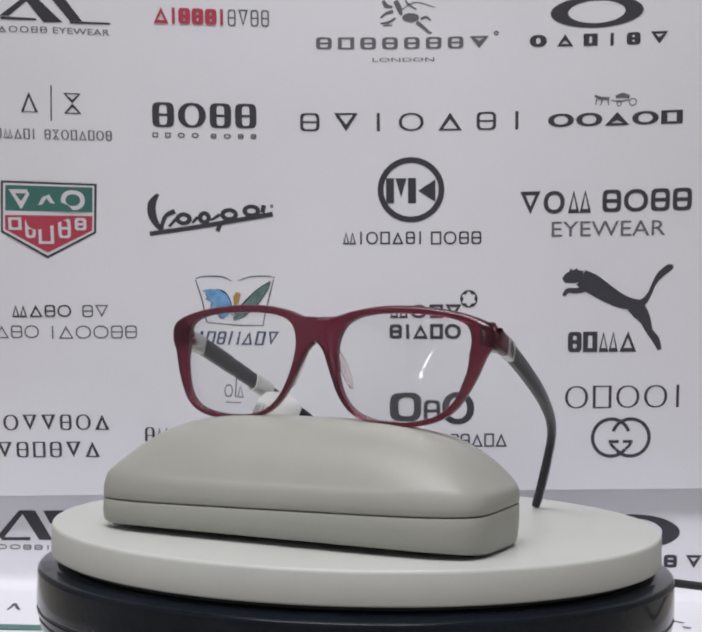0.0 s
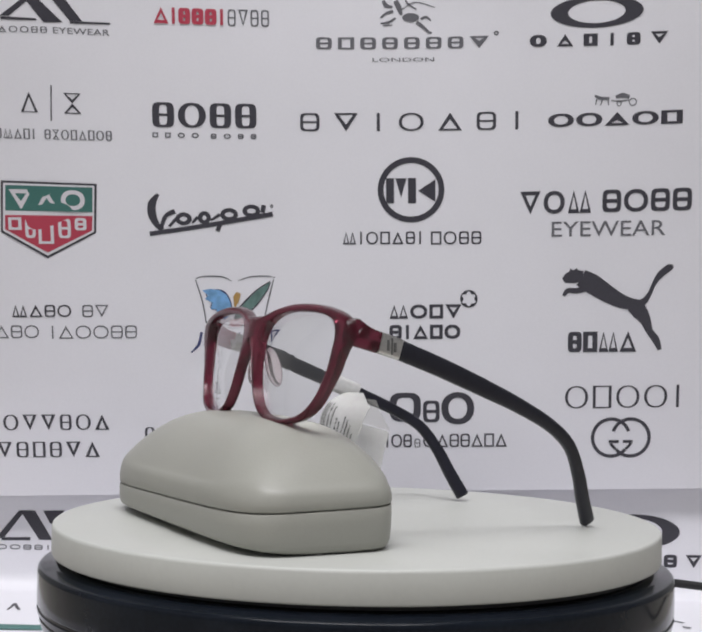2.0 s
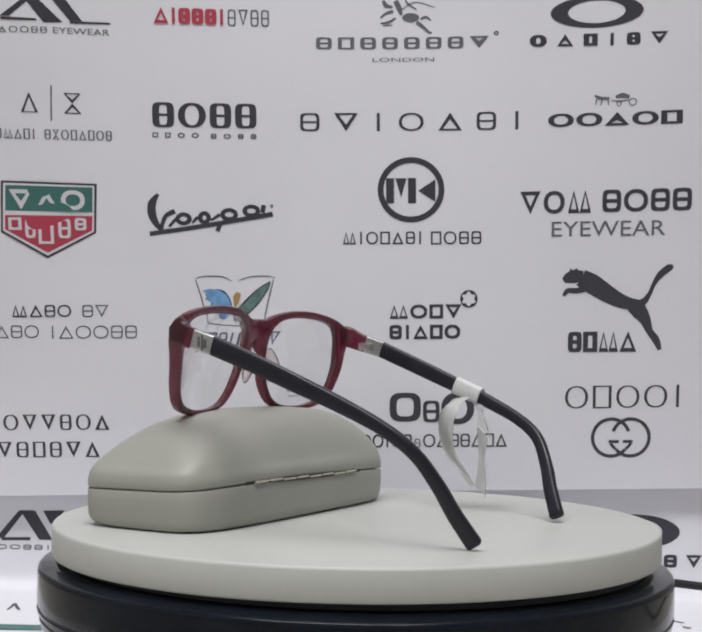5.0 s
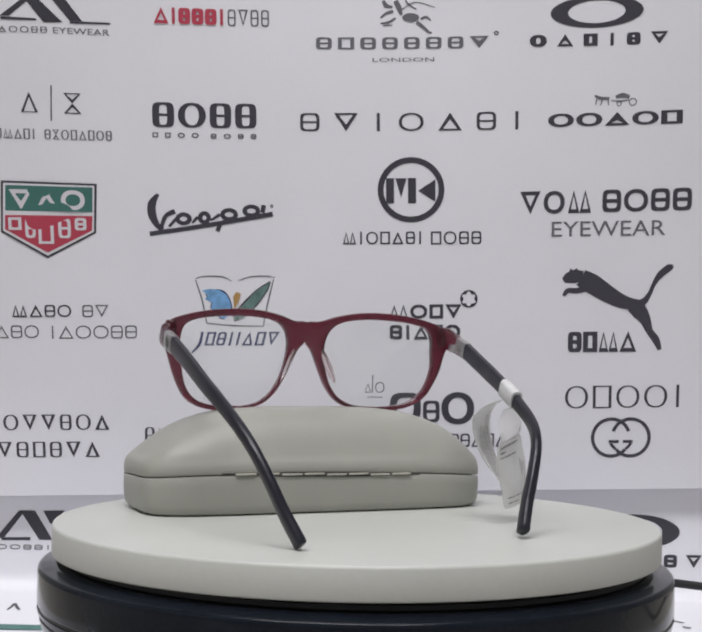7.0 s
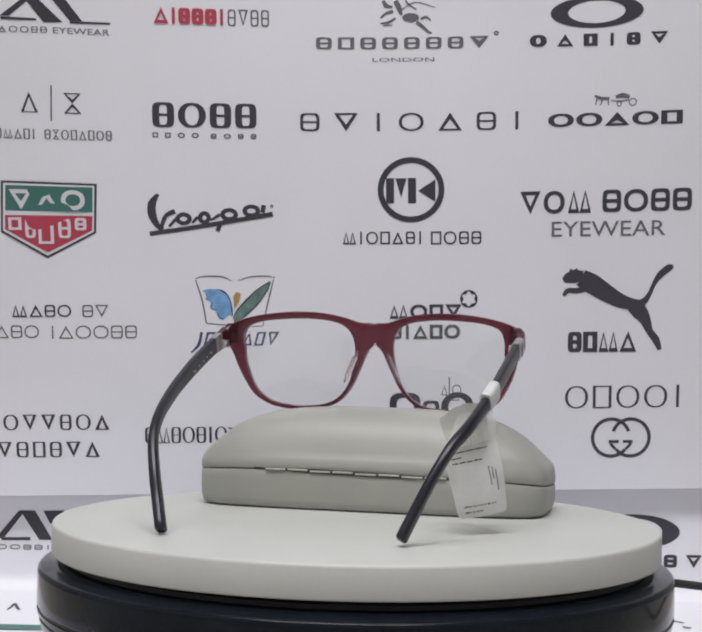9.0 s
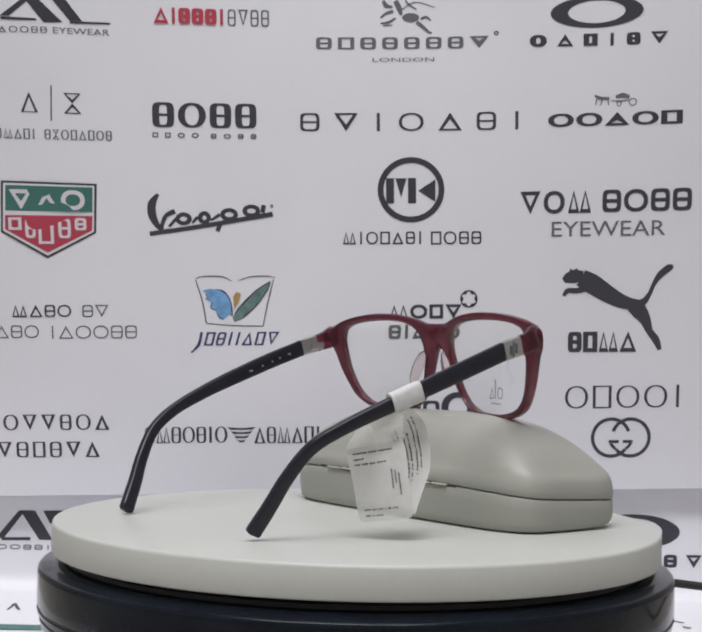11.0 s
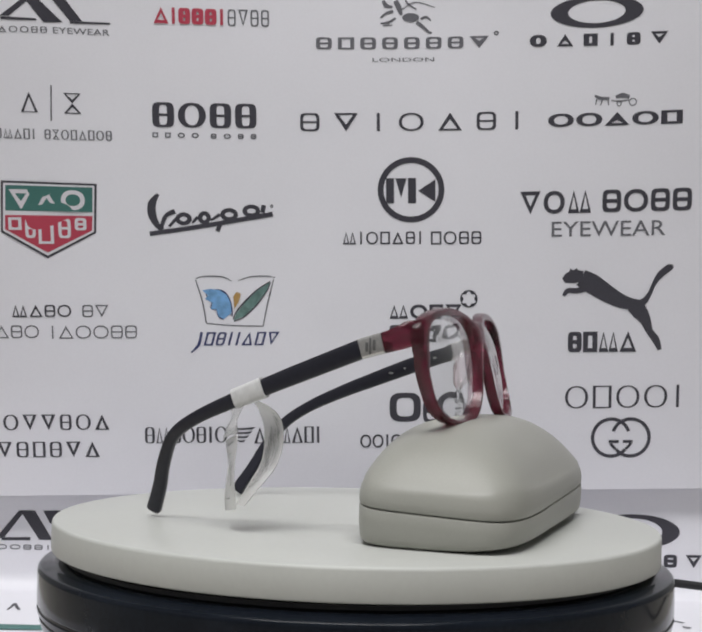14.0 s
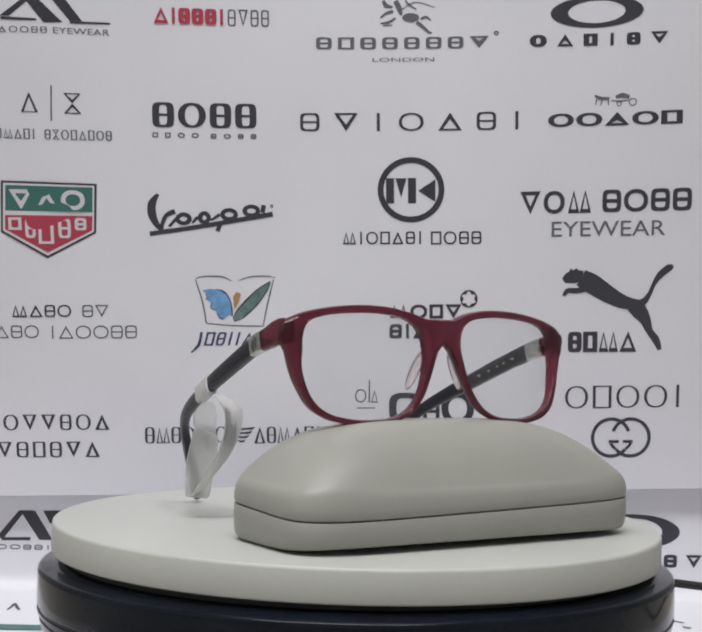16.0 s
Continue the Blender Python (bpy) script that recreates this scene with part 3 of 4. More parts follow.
# ---- turntable ----
def turntable():
    t = empty("turntable", "motorised display turntable, ivory platter on a glossy black base", "turntable")
    t.matrix_world = pose(0.4 * U, 0, 0)
    bm = bmesh.new()
    prof = [(0, -61.3), (98, -61.3), (99, -60.5), (100, -57), (108.5, -48), (113.2, -43.5), (116.2, -39.2), (117.4, -35.6), (117.6, -34.2), (117.1, -33.7),
            (117.1, -33.0), (118.2, -32.5), (118.4, -31.0), (117.9, -30.5), (117.9, -29.8), (118.4, -29.3), (118.45, -29.0), (118.5, -18.4), (118.5, -18.0),
            (118.4, -17.4), (118.15, -16.9), (117.8, -16.5), (117.3, -16.25), (116.8, -16.1), (113.4, -15.7), (112.8, -15.4), (111.5, -14.6), (108, -14.5), (0, -14.5)]
    lathe(bm, [(r * U, z * U) for r, z in prof], 160)
    part("base", bm, BLACK, t, "glossy black plastic base with grooves")
    bm = bmesh.new()
    prof = [(0, -12.0), (112.6, -12.0), (113.5, -11.7), (113.8, -11.0), (113.8, -2.1), (113.6, -1.35), (113.2, -0.95), (112.5, -0.8), (60, -0.8), (0, -0.8)]
    lathe(bm, [(r * U, z * U) for r, z in prof], 160)
    platter = part("platter", bm, PLATTER, t, "ivory plastic platter")
    bm = bmesh.new()
    lathe(bm, [(r * U, z * U) for r, z in [(0, -14.4), (109, -14.4), (109, -13.0), (0, -13.0)]], 96)
    part("bearing_ring", bm, RUBBER, t)
    bm = bmesh.new()
    box(bm, 111 * U, 122 * U, 18 * U, 27 * U, -30 * U, -22 * U, 1 * U)
    part("socket", bm, BLACK, t)
    return t, platter


def cable():
    bm = bmesh.new()
    path = spline([(118 * U, 22.5 * U, -26 * U), (130 * U, 24 * U, -27 * U), (150 * U, 25 * U, -30 * U), (175 * U, 28 * U, -38 * U), (205 * U, 30 * U, -52 * U), (230 * U, 32 * U, -59 * U), (300 * U, 40 * U, -59.5 * U)], 8)
    sweep(bm, path, [(3.3 * U, 3.3 * U)] * 2, (0, 0, 1), 12, 2.0)
    ob = new("power_cable", mesh_from("power_cable", bm, RUBBER))
    tagged(ob, "black power cable running from the turntable base", "cable")


TABLE_TOP, PLATTER_OB = turntable()
cable()

# ---- eyeglass case ----
def plan_edge(phi, n=5.4):
    c, s = math.cos(phi), math.sin(phi)
    k = (abs(c) ** n + abs(s) ** n) ** (-1 / n)
    return c * k, s * k


def glasses_case():
    """x along the case, y towards its front, z up, in plan units."""
    thing = empty("glasses_case", "closed pearl-grey leatherette eyeglass case on the platter", "glasses case")
    A, B, N = 72.6, 30.0, 112
    edge = [plan_edge(2 * math.pi * k / N) for k in range(N)]

    def sag(x, y):
        """The seam's rise over its level: low along the front, raised at the hinge in the middle of the back."""
        front, back = -2.5 - 1.6 * x, 1.1 - 1.6 * x ** 4 - 0.9 * x
        return front + (back - front) * (1 - y) / 2

    def rows(bm, levels):
        made = []
        for inset, z in levels:
            lean = (min(1.0, max(0.0, (z - 1) / 9)) if z < 15 else max(0.0, min(1.0, (24 - z) / 8)))
            low = 1.9 * max(0.0, 1 - z / 9)     # the underside curves up towards the front
            made.append([bm.verts.new((x * (A - inset) * U, y * (B - inset) * U, (z + lean * sag(x, y) + low * max(0.0, y) ** 2) * U)) for x, y in edge])
        for a, b in zip(made, made[1:]):
            for k in range(N):
                bm.faces.new((a[k], a[(k + 1) % N], b[(k + 1) % N], b[k]))
        return made

    bm = bmesh.new()
    made = rows(bm, [(3.2, 0.1), (1.7, 0.45), (0.8, 1.5), (0.35, 3.4), (0.1, 7.0), (0.0, 10), (0.05, 13.4), (0.3, 13.9), (1.2, 14.05)])
    keel = [bm.verts.new((v.co.x, 0, 0.1 * U)) for v in made[0]]
    for k in range(N):
        bm.faces.new((keel[k], keel[(k + 1) % N], made[0][(k + 1) % N], made[0][k]))
    bm.faces.new(made[-1])
    part("lower_shell", bm, CASE, thing)
    bm = bmesh.new()
    made = rows(bm, [(2.2, 13.7), (2.2, 14.7)])
    part("seam_lining", bm, SEAM, thing, "dark seam between the shells")
    bm = bmesh.new()
    made = rows(bm, [(1.2, 14.3), (0.3, 14.45), (0.05, 14.9), (0.0, 17), (0.4, 19), (1.0, 20.4)])
    last, first = made[-1], made[0]

    def height(x, y, rho):
        py = 2.2 if y > 0 else 3.7
        f = max(0.0, 1 - abs(x) ** 3.7) ** 0.78 * max(0.0, 1 - abs(y) ** py) ** 0.85
        return 20.4 + 20.4 * f * min(1.0, (1 - rho ** 14) ** 0.5 if rho < 1 else 0.0) + 0.45 * sag(x, y) * rho ** 3

    for rho in (0.985, 0.96, 0.93, 0.89, 0.84, 0.78, 0.71, 0.63, 0.54, 0.44, 0.33, 0.21, 0.1):
        row = [bm.verts.new((x * rho * (A - 1) * U, y * rho * (B - 1) * U, height(x * rho, y * rho, rho) * U)) for x, y in edge]
        for k in range(N):
            bm.faces.new((last[k], last[(k + 1) % N], row[(k + 1) % N], row[k]))
        last = row
    tip = bm.verts.new((0, 0, 40.8 * U))
    for k in range(N):
        bm.faces.new((last[k], last[(k + 1) % N], tip))
    bm.faces.new(first[::-1])
    lid = part("lid", bm, CASE, thing, "domed lid")
    lid.data.set_sharp_from_angle(angle=radians(60))
    bm = bmesh.new()
    path = [Vector((x * U, (-30.1 + 0.6 * (abs(x) / 42) ** 2) * U, (15.2 - 0.02 * x) * U)) for x in range(-45, 40, 3)]
    sweep(bm, path, [(0.5 * U, 0.6 * U), (0.9 * U, 2.0 * U), (0.9 * U, 2.0 * U), (0.5 * U, 0.6 * U)], (0, 1, 0), 8, 2.5)
    part("hinge_slot", bm, SEAM, thing, "dark slot of the hinge")
    for k in range(8):
        bm = bmesh.new()
        x = -35.4 + k * 9.4
        box(bm, (x - 4.2) * U, (x + 4.2) * U, -30.8 * U, -29.4 * U, (14.75 + 0.25 * (k % 2) - 0.02 * x) * U, (15.5 + 0.25 * (k % 2) - 0.02 * x) * U, 0.25 * U)
        part("hinge_link", bm, LINK, thing, "cream hinge link")
    return thing


# ---- eyeglasses ----
def front_depth(x, z):
    """How far forward the front's middle surface lies at x across and z up."""
    swept = min(1.0, max(0.0, (abs(x) - 33) / 20)) * min(1.0, max(0.0, (72 - z) / 16))
    return 1.5 - x * x / 900 - 0.2 * (z - 38.4) + 2.2 * math.exp(-(x / 12) ** 2) - 1.6 * swept + 0.0013 * x * (z - 60)


LENS_C = (31.7, 58.2)
OPENING = [(54.9, 63), (55.3, 67.5), (53.9, 72), (50, 74.3), (43, 75.7), (33, 76.4), (24, 76.3), (15.5, 75), (10.4, 71.8), (8.2, 66), (8.8, 58),
           (11.2, 50), (15.5, 44), (21.5, 40.8), (29.5, 39.8), (38, 40.1), (46.0, 42.3), (51.2, 47.3), (53.8, 54.7)]
OUTLINE = [(62.4, 65.3), (63, 69.4), (61.6, 72.7), (57.6, 75), (51, 77), (42.5, 78.5), (32.5, 79.3), (22, 79), (13, 77.4), (6, 75.2), (0, 74.4),
           (0, 67), (3.1, 63), (6.8, 55), (10.6, 47.5), (15.8, 41.8), (22.5, 39), (31, 37.9), (38.5, 38.2), (45.7, 39.9), (51.7, 43.8), (55.5, 49.8),
           (58.1, 55.6), (59.8, 60.2), (60.9, 62.8)]


def polar(points):
    """The radius about the lens centre as a function of the angle, for a smooth closed outline."""
    loop = points[-2:] + points + points[:2]
    run_ = spline([(x, z, 0) for x, z in loop], 8)[16:-16]
    pairs = sorted((math.atan2(q.y - LENS_C[1], q.x - LENS_C[0]) % (2 * math.pi), math.hypot(q.x - LENS_C[0], q.y - LENS_C[1])) for q in run_)
    angles, radii = [q[0] for q in pairs], [q[1] for q in pairs]
    return lambda phi: float(np.interp(phi % (2 * math.pi), angles, radii, period=2 * math.pi))


OPEN_R, OUT_R = polar(OPENING), polar(OUTLINE)


def lens_edge(phi, grow=0.0):
    r = OPEN_R(phi) + grow
    return LENS_C[0] + r * math.cos(phi), LENS_C[1] + r * math.sin(phi)


def outer_edge(phi):
    """The outer outline round one lens, reaching to the bridge and the end piece."""
    c, s = math.cos(phi), math.sin(phi)
    if c < 0:
        z = LENS_C[1] - s / c * LENS_C[0]
        if 67.0 <= z <= 74.4:
            return 0.0, z
    r = max(OUT_R(phi), OPEN_R(phi) + 1.5)
    return max(0.35, LENS_C[0] + r * c), LENS_C[1] + r * s


def fuller(x, z):
    """The outer lower corner on the x > 0 side stands a little wider."""
    a, b = min(1.0, max(0.0, (x - 30) / 20)), min(1.0, max(0.0, (70 - z) / 18))
    return x + 1.5 * a * a * (3 - 2 * a) * b * b * (3 - 2 * b)


def front_frame_mesh():
    bm = bmesh.new()
    N = 240
    depth = 2.2
    loops = []
    for k in range(N):
        phi = 2 * math.pi * k / N
        xi, zi = lens_edge(phi)
        xo, zo = outer_edge(phi)
        ring_ = []
        for f, t in ((0, -0.8), (0.02, 0.0), (0.0, 0.55), (0.12, 0.92), (0.35, 1.0), (0.65, 1.0), (0.88, 0.88), (1.0, 0.5), (1.0, -0.5), (0.88, -0.9), (0.6, -1.0), (0.2, -1.0)):
            x, z = xi + (xo - xi) * f, zi + (zo - zi) * f
            if xo == 0.0 and f == 1.0:
                x = 0.0
            if xo == 0.0 and f >= 0.6:
                t = math.copysign(1.0, t)
            ring_.append((x, t * depth, z))
        loops.append(ring_)
    for mirror in (1, -1):
        wide = fuller if mirror > 0 else (lambda x, z: x)
        vs = [[bm.verts.new((wide(x, z) * mirror * U, (front_depth(x * mirror, z) + y) * U, z * U)) for x, y, z in r] for r in loops]
        for k in range(N):
            a, b = vs[k], vs[(k + 1) % N]
            for j in range(len(a)):
                i = (j + 1) % len(a)
                bm.faces.new((a[j], a[i], b[i], b[j]))
    bmesh.ops.remove_doubles(bm, verts=bm.verts[:], dist=0.00003)
    inner = [f for f in bm.faces if all(abs(v.co.x) < 1e-6 for v in f.verts)]
    bmesh.ops.delete(bm, geom=inner, context="FACES")
    return bm


def lens_mesh(side):
    bm = bmesh.new()
    N = 72
    for t in (0.4, -0.4):
        last = None
        for rho in (1.0, 0.9, 0.8, 0.7, 0.6, 0.5, 0.4, 0.3, 0.2, 0.1):
            row = []
            for k in range(N):
                x, z = lens_edge(2 * math.pi * k / N, 0.5)
                x, z = LENS_C[0] + (x - LENS_C[0]) * rho, LENS_C[1] + (z - LENS_C[1]) * rho
                row.append(bm.verts.new((side * (fuller(x, z) if side > 0 else x) * U, (front_depth(side * x, z) - 1.2 + 2.6 * (1 - rho * rho) + t) * U, z * U)))
            if last:
                for k in range(N):
                    bm.faces.new((last[k], last[(k + 1) % N], row[(k + 1) % N], row[k]))
            last = row
        bm.faces.new(last)
    bmesh.ops.bridge_loops(bm, edges=[e for e in bm.edges if e.is_boundary])
    return bm


def eyeglasses():
    """x across, y forward, z up, in plan units; the right of the wearer is at x > 0."""
    g = empty("eyeglasses", "burgundy translucent eyeglasses with black temples standing on the case", "eyeglasses")
    front = part("front_frame", front_frame_mesh(), ACETATE, g, "translucent burgundy acetate front")
    for side in (1, -1):
        lens = part("lens", lens_mesh(side), LENS, front, "clear demo lens")
        lens.visible_shadow = False
        bm = bmesh.new()
        pts = [(side * 58.6, front_depth(side * 60, 69) - 0.3, 69.9), (side * 60.9, front_depth(side * 61.4, 69) - 2.4, 69.6), (side * 62.2, -12.6, 68.6), (side * 62.7, -16.2, 67.2), (side * 62.8, -19.6, 66.2)]
        sweep(bm, spline([Vector(p) * U for p in pts], 5), [(3.6 * U, 8.2 * U), (4.1 * U, 8.6 * U), (3.9 * U, 8.4 * U), (3.5 * U, 7.5 * U), (3.3 * U, 7.2 * U)], (1, 0, 0), 20, 4.5, False)
        part("end_piece", bm, ACETATE, g, "burgundy end piece")
        bm = bmesh.new()
        pts = [(side * 62.8, -19.7, 66.2), (side * 62.7, -23.5, 65.2), (side * 62.5, -27.7, 64.0)]
        sweep(bm, spline([Vector(p) * U for p in pts], 3), [(3.4 * U, 7.2 * U), (3.4 * U, 7.0 * U)], (1, 0, 0), 20, 6, False)
        plate = part("hinge_plate", bm, SILVER, g, "brushed silver hinge plate")
        for x, w, h in ((-22.6, 0.5, 1.8), (-24.0, 0.35, 2.8), (-25.2, 0.5, 1.6)):
            bm = bmesh.new()
            zc = 66.2 + (x + 19.6) * 0.27
            box(bm, min(side * 64.2, side * 64.6) * U, max(side * 64.2, side * 64.6) * U, (x - w) * U, (x + w) * U, (zc - h) * U, (zc + h) * U, 0.1 * U)
            part("plate_mark", bm, ENGRAVED, plate, "engraved plain bar")
        if side < 0:
            pts = [(62.4, -27.7, 64.0), (61.9, -45.5, 57.8), (61.2, -63.5, 50.9), (60.1, -77, 45.5), (58.3, -92, 38.4), (55.8, -102.6, 30.7), (52.2, -109.5, 20.6), (48.8, -114.2, 11), (45, -119.5, 1.7)]
        else:
            pts = [(62.4, -27.7, 64.0), (61.2, -45.2, 57.3), (59.8, -63.5, 50.2), (58.3, -76.5, 44.9), (55.4, -92.5, 37.9), (51.1, -103.0, 31.0), (46.2, -109, 21.1), (42, -112.6, 11.7), (38.2, -116.7, 2.6)]
        bm = bmesh.new()
        sweep(bm, spline([Vector((side * x, y, z)) * U for x, y, z in pts], 6),
              [(3.2 * U, 6.9 * U), (3.2 * U, 6.6 * U), (3.3 * U, 5.7 * U), (3.3 * U, 4.7 * U), (3.4 * U, 4.5 * U), (3.6 * U, 5.1 * U), (3.6 * U, 5.7 * U)], (1, 0, 0), 16, 3.4)
        temple = part("temple", bm, TEMPLE, g, "black acetate temple")
        for k, (y, w) in enumerate(((-35, 1.6), (-40, 0.8), (-44, 0.8), (-49, 0.8), (-55, 1.8))):
            bm = bmesh.new()
            zc = 64.0 + (y + 27.7) * 0.365
            xc = 62.5 - (-y - 27.7) * 0.05 - 1.75
            box(bm, min(side * xc, side * (xc + 0.2)) * U, max(side * xc, side * (xc + 0.2)) * U, (y - w / 2) * U, (y + w / 2) * U, (zc - 0.35) * U, (zc + 0.35) * U)
            part("temple_print", bm, SILVER, temple, "tiny pale printed bar")
        bm = bmesh.new()
        box(bm, min(side * 58.9, side * 61) * U, max(side * 58.9, side * 61) * U, -23.5 * U, -17.5 * U, 63.6 * U, 66.8 * U, 0.5 * U)
        part("hinge", bm, SILVER, g, "small metal hinge")
        bm = bmesh.new()
        bmesh.ops.create_uvsphere(bm, u_segments=20, v_segments=12, radius=1, matrix=Matrix.Translation((side * 8.9 * U, -6.6 * U, 56.8 * U))
                                  @ pose(0, 0, 0, -6, side * -22, side * 8) @ Matrix.Diagonal((0.7 * U, 2.9 * U, 7.6 * U, 1)))
        part("nose_pad", bm, PAD, front, "clear nose pad")
    # demo print on the lens: plain bars
    bm = bmesh.new()
    marks = [[(31.4, 45.7), (31.9, 45.7), (31.9, 53.4), (31.4, 53.4)]]
    frame_ring(marks, 32.9, 36.9, 45.7, 4.6, 0.45, 0.45, 2.2)
    wedge(marks, 28.2, 31.0, 45.7, 4.4, 0.35, 0.4)
    for k in range(6):
        marks.append([(29.4 + 1.15 * k, 43.6), (30.2 + 1.15 * k, 43.6), (30.2 + 1.15 * k, 44.1), (29.4 + 1.15 * k, 44.1)])
    for corners in marks:
        q = []
        for x, z in corners:
            rho2 = ((x - LENS_C[0]) / 21) ** 2 + ((z - LENS_C[1]) / 18.3) ** 2
            q.append(bm.verts.new((x * U, (front_depth(x, z) - 1.2 + 2.6 * max(0, 1 - rho2) + 0.7) * U, z * U)))
        bm.faces.new(q)
    part("lens_print", bm, DEMO, front, "small plain bars printed on the lens", smooth=False)
    return g


def patch(bm, c00, c10, c01, c11, bulge, thick=0.22, nu=12, nv=32, corner=0.0):
    """A thin bent film between four corners; bulge bows it along its normal; corner rounds its ends."""
    c00, c10, c01, c11 = (Vector(c) for c in (c00, c10, c01, c11))
    normal = (c10 - c00).cross(c01 - c00).normalized()

    def at(u, v, off):
        if corner:
            k = min(1.0, max(0.0, abs(v - 0.5) - 0.5 + corner) / corner)
            u = 0.5 + (u - 0.5) * (1 - 1.6 * corner * (1 - math.sqrt(1 - k * k)))
        q = c00.lerp(c10, u).lerp(c01.lerp(c11, u), v)
        return q + normal * (bulge * math.sin(math.pi * u) * (0.4 + 0.6 * v) + 0.7 * math.sin(5 * v + 2 * u) + off)

    film_sheet(bm, at, thick, nu, nv)
    return at


def film_sheet(bm, at, thick=0.22, nu=10, nv=18):
    """Both faces and the edges of a thin sheet given by at(u, v, offset)."""
    for off in (-thick / 2, thick / 2):
        g = [[bm.verts.new(at(i / nu, j / nv, off) * U) for i in range(nu + 1)] for j in range(nv + 1)]
        for j in range(nv):
            for i in range(nu):
                bm.faces.new((g[j][i], g[j][i + 1], g[j + 1][i + 1], g[j + 1][i]))
    bmesh.ops.bridge_loops(bm, edges=[e for e in bm.edges if e.is_boundary])


CURL = spline([(-67.5, 45.6, 0), (-62.6, 43.6, 0), (-58.6, 40.6, 0), (-56.9, 36.6, 0), (-57.0, 32.0, 0), (-58.2, 27.5, 0), (-61.2, 21.9, 0), (-67.4, 15.7, 0), (-74.5, 8.8, 0)], 8)


def curled_leaf(u, v, off):
    """The text leaf: a strip that bows forward below the band and curls back at its tip."""
    f = min(max(v, 0.0), 1.0) * (len(CURL) - 1)
    i = min(int(f), len(CURL) - 2)
    q = CURL[i].lerp(CURL[i + 1], f - i)
    w = (2.5 - 11.0 * v ** 2.5) * (1 - u) + (min(23.0, 10.0 + 46 * v) - 24.0 * v ** 2.8) * u
    return Vector((58.0 - 0.737 * w + off * 0.676, q.x - 0.676 * w - off * 0.737, q.y))


def bars_on(at, spots, parent, off, label):
    bm = bmesh.new()
    for u0, u1, v0, v1 in spots:
        n = max(1, int((u1 - u0) * 8), int((v1 - v0) * 8))
        wide = u1 - u0 > v1 - v0
        for k in range(n):
            a, b = (u0 + (u1 - u0) * k / n, u0 + (u1 - u0) * (k + 1) / n) if wide else (u0, u1)
            c, d = (v0, v1) if wide else (v0 + (v1 - v0) * k / n, v0 + (v1 - v0) * (k + 1) / n)
            bm.faces.new([bm.verts.new(at(u, v, off) * U) for u, v in ((a, c), (b, c), (b, d), (a, d))])
    part("tag_print", bm, TAG_INK, parent, label, smooth=False)


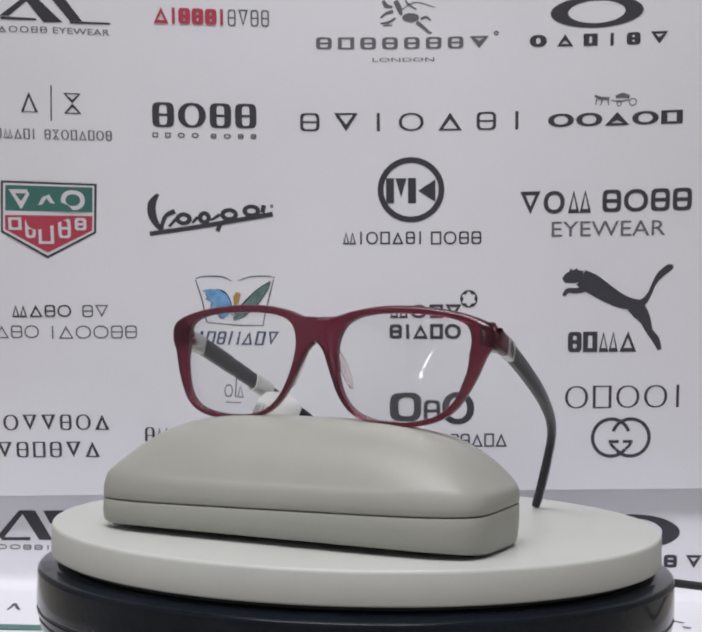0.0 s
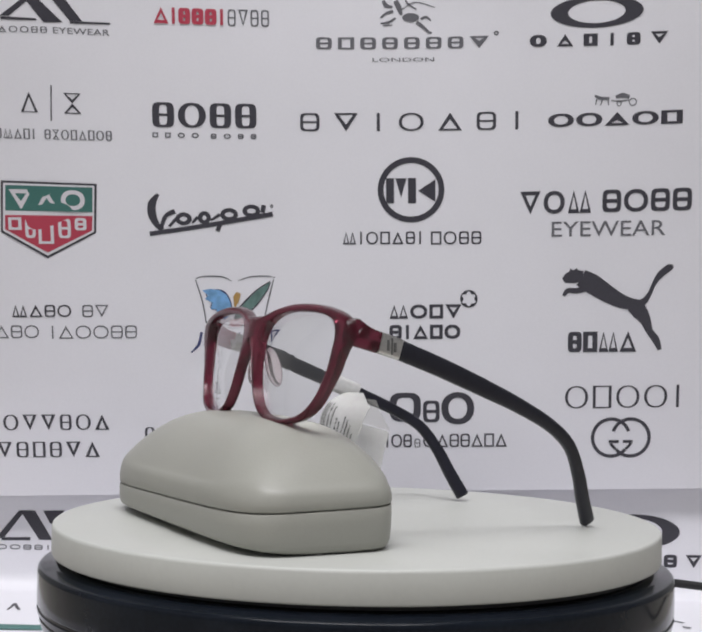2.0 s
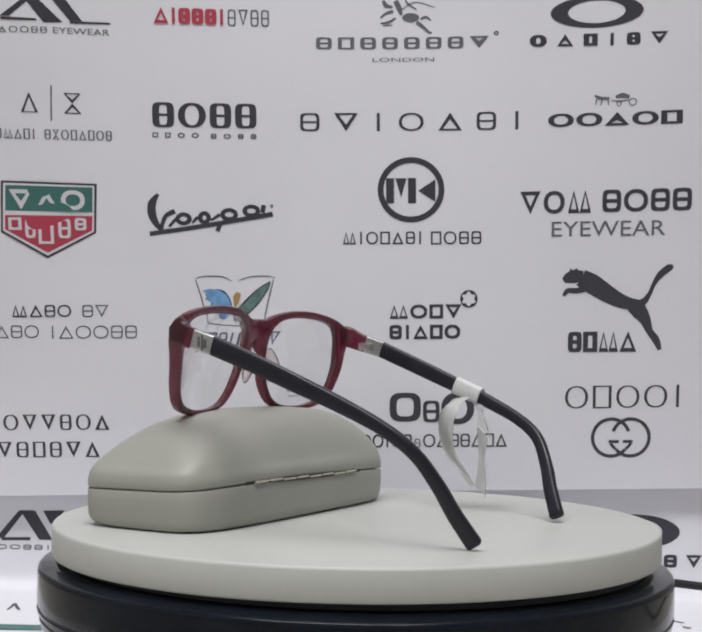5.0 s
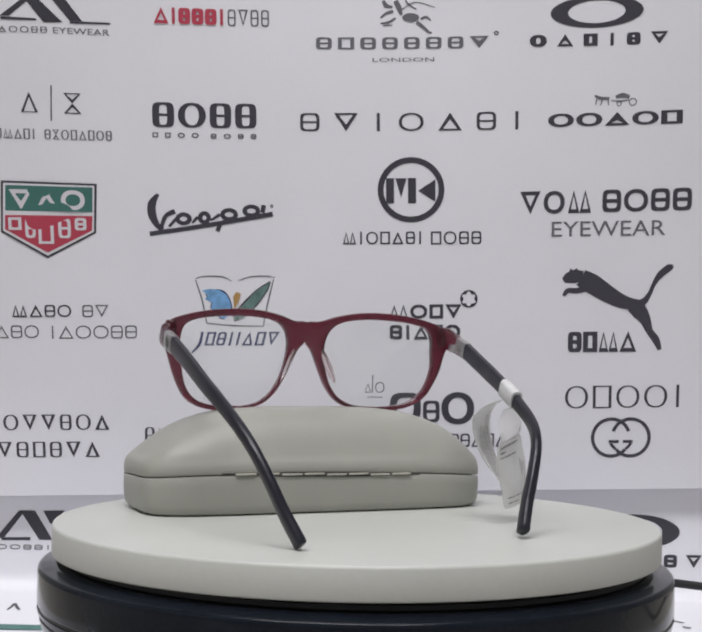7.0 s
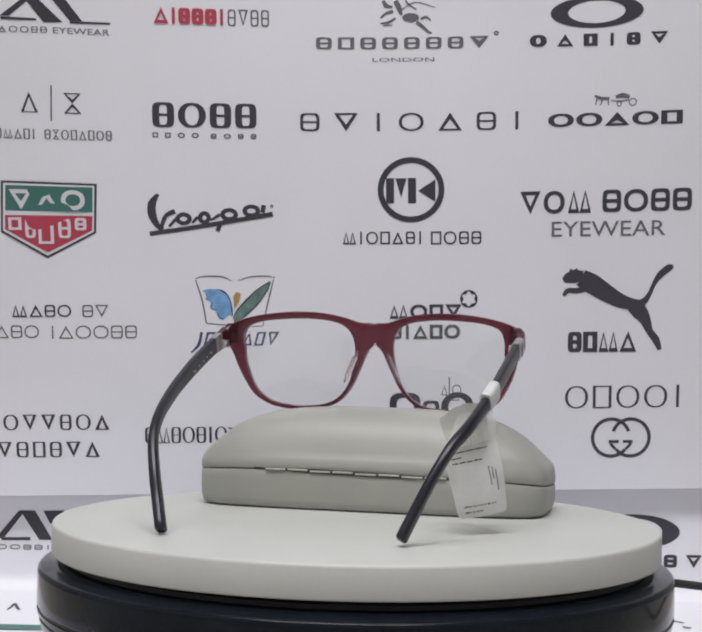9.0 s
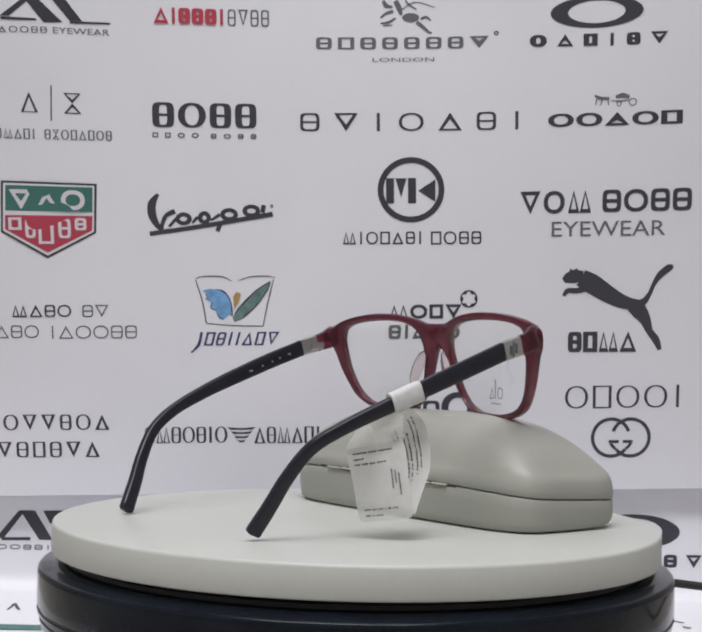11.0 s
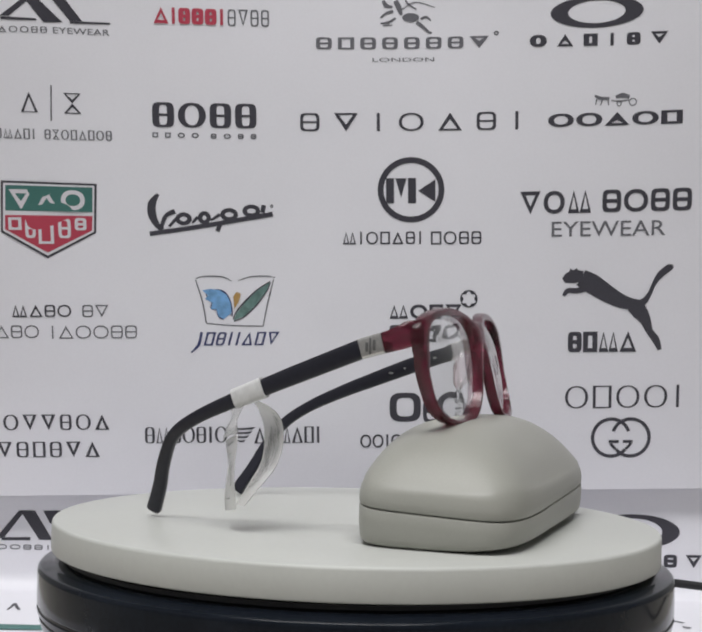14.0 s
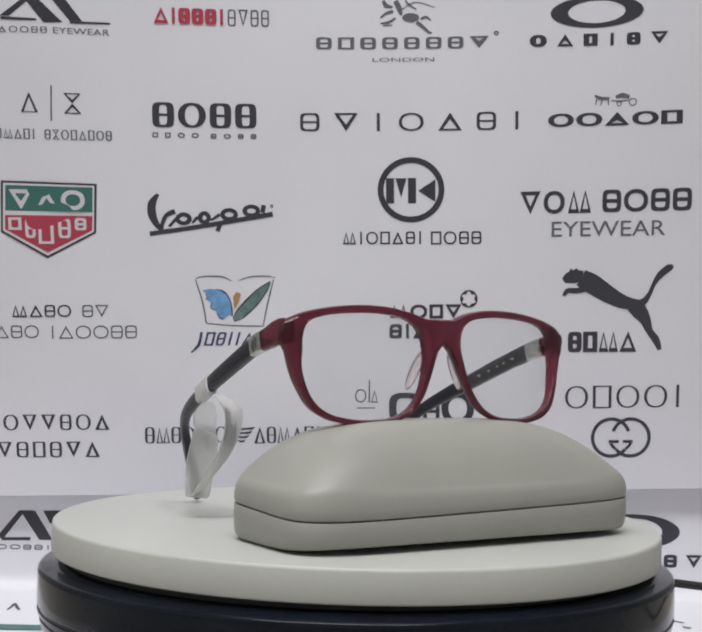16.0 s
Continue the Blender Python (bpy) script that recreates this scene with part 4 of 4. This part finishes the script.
def price_tag():
    """A strip tag folded round the temple on the x > 0 side, with two hanging leaves."""
    t = empty("price_tag", "white and clear plastic strip tag wrapped round the temple", "price tag")
    bm = bmesh.new()
    pts = [(59.8, -64.0, 50.0), (59.1, -69.8, 47.8), (58.4, -75.6, 45.6)]
    sweep(bm, spline([Vector(p) * U for p in pts], 3), [(4.5 * U, 7.6 * U), (4.5 * U, 7.2 * U)], (1, 0, 0), 16, 3.2, False)
    part("band", bm, BAND, t, "white plastic band round the temple")
    # label leaf: a clear neck below the band, then the white label
    bm = bmesh.new()
    patch(bm, (50.5, -80.5, 42.5), (60.5, -72.0, 43.6), (45.8, -84.6, 29.8), (62.5, -73.0, 33.8), -1.5)
    part("neck_film", bm, FILM, t, "clear film neck")
    bm = bmesh.new()
    at = patch(bm, (45.6, -84.8, 29.5), (62.6, -73.0, 33.6), (50.2, -81.0, 5.2), (66.3, -70.9, 7.8), -1.5, corner=0.1)
    leaf = part("label_leaf", bm, LABEL, t, "milky clear label leaf with small print")
    lines = [(0.10, 0.78, 0.07), (0.10, 0.28, 0.15), (0.10, 0.66, 0.22), (0.14, 0.76, 0.83), (0.14, 0.48, 0.91)]
    words = []
    for u0, u1, v in lines:
        u = u0
        while u < u1:
            w = 0.018 + 0.035 * random.random()
            words.append((u, min(u + w, u1), v + 0.004 * random.random(), v + 0.018 + 0.008 * random.random()))
            u += w + (0.012 if random.random() < 0.75 else 0.035)
    for u, v0, v1 in ((0.72, 0.34, 0.58), (0.78, 0.36, 0.52), (0.84, 0.40, 0.66)):
        v = v0
        while v < v1:
            h = 0.012 + 0.02 * random.random()
            words.append((u, u + 0.022, v, v + h))
            v += h + 0.007
    bars_on(at, words, leaf, -0.2, "plain dark bars of small print")
    bm = bmesh.new()
    film_sheet(bm, curled_leaf, 0.3)
    leaf = part("text_leaf", bm, LABEL, t, "clear curled leaf with lines of small print")
    words = []
    for u, v0, v1 in ((0.17, 0.24, 0.70), (0.25, 0.28, 0.76), (0.36, 0.42, 0.80), (0.44, 0.46, 0.85), (0.55, 0.40, 0.87), (0.63, 0.44, 0.88), (0.72, 0.50, 0.89), (0.82, 0.60, 0.90)):
        v = v0
        while v < v1:
            h = 0.008 + 0.02 * random.random()
            words.append((u + 0.006 * random.random(), u + 0.024 + 0.012 * random.random(), v, v + h))
            v += h + (0.006 if random.random() < 0.8 else 0.018)
    for off in (0.3, -0.3):
        bars_on(curled_leaf, words, leaf, off, "plain dark bars of small print")
    words = [(0.02, 0.13, 0.23 + 0.012 * k, 0.23 + 0.012 * k + (0.004, 0.007, 0.0035)[k % 3]) for k in range(30)]
    bars_on(curled_leaf, words, leaf, -0.3, "block of fine dark stripes")
    return t


CASE_OB = glasses_case()
GLASSES = eyeglasses()
TAG = price_tag()


# ---- what turns ----
PLACE = pose(-15.61 * U, -45.67 * U, 0, 0, 0, -24.68) @ pose(0, 0, 0)
TILT = Matrix.Rotation(0.007, 4, Vector((math.cos(radians(6)), math.sin(radians(6)), 0)))


def turned(local):
    steps = 64
    return [(CLIP * k / steps, pose(0, 0, 0, 0, 0, SPIN * CLIP * k / steps) @ local) for k in range(steps + 1)]


def motions():
    flip = pose(0, 0, 0, 0, 0, 180)
    walk(PLATTER_OB, turned(TILT))
    walk(CASE_OB, turned(TILT @ PLACE @ flip @ pose(1.9 * U, 0, -0.6 * U)))
    walk(GLASSES, turned(PLACE @ flip))
    walk(TAG, turned(PLACE @ flip))


motions()
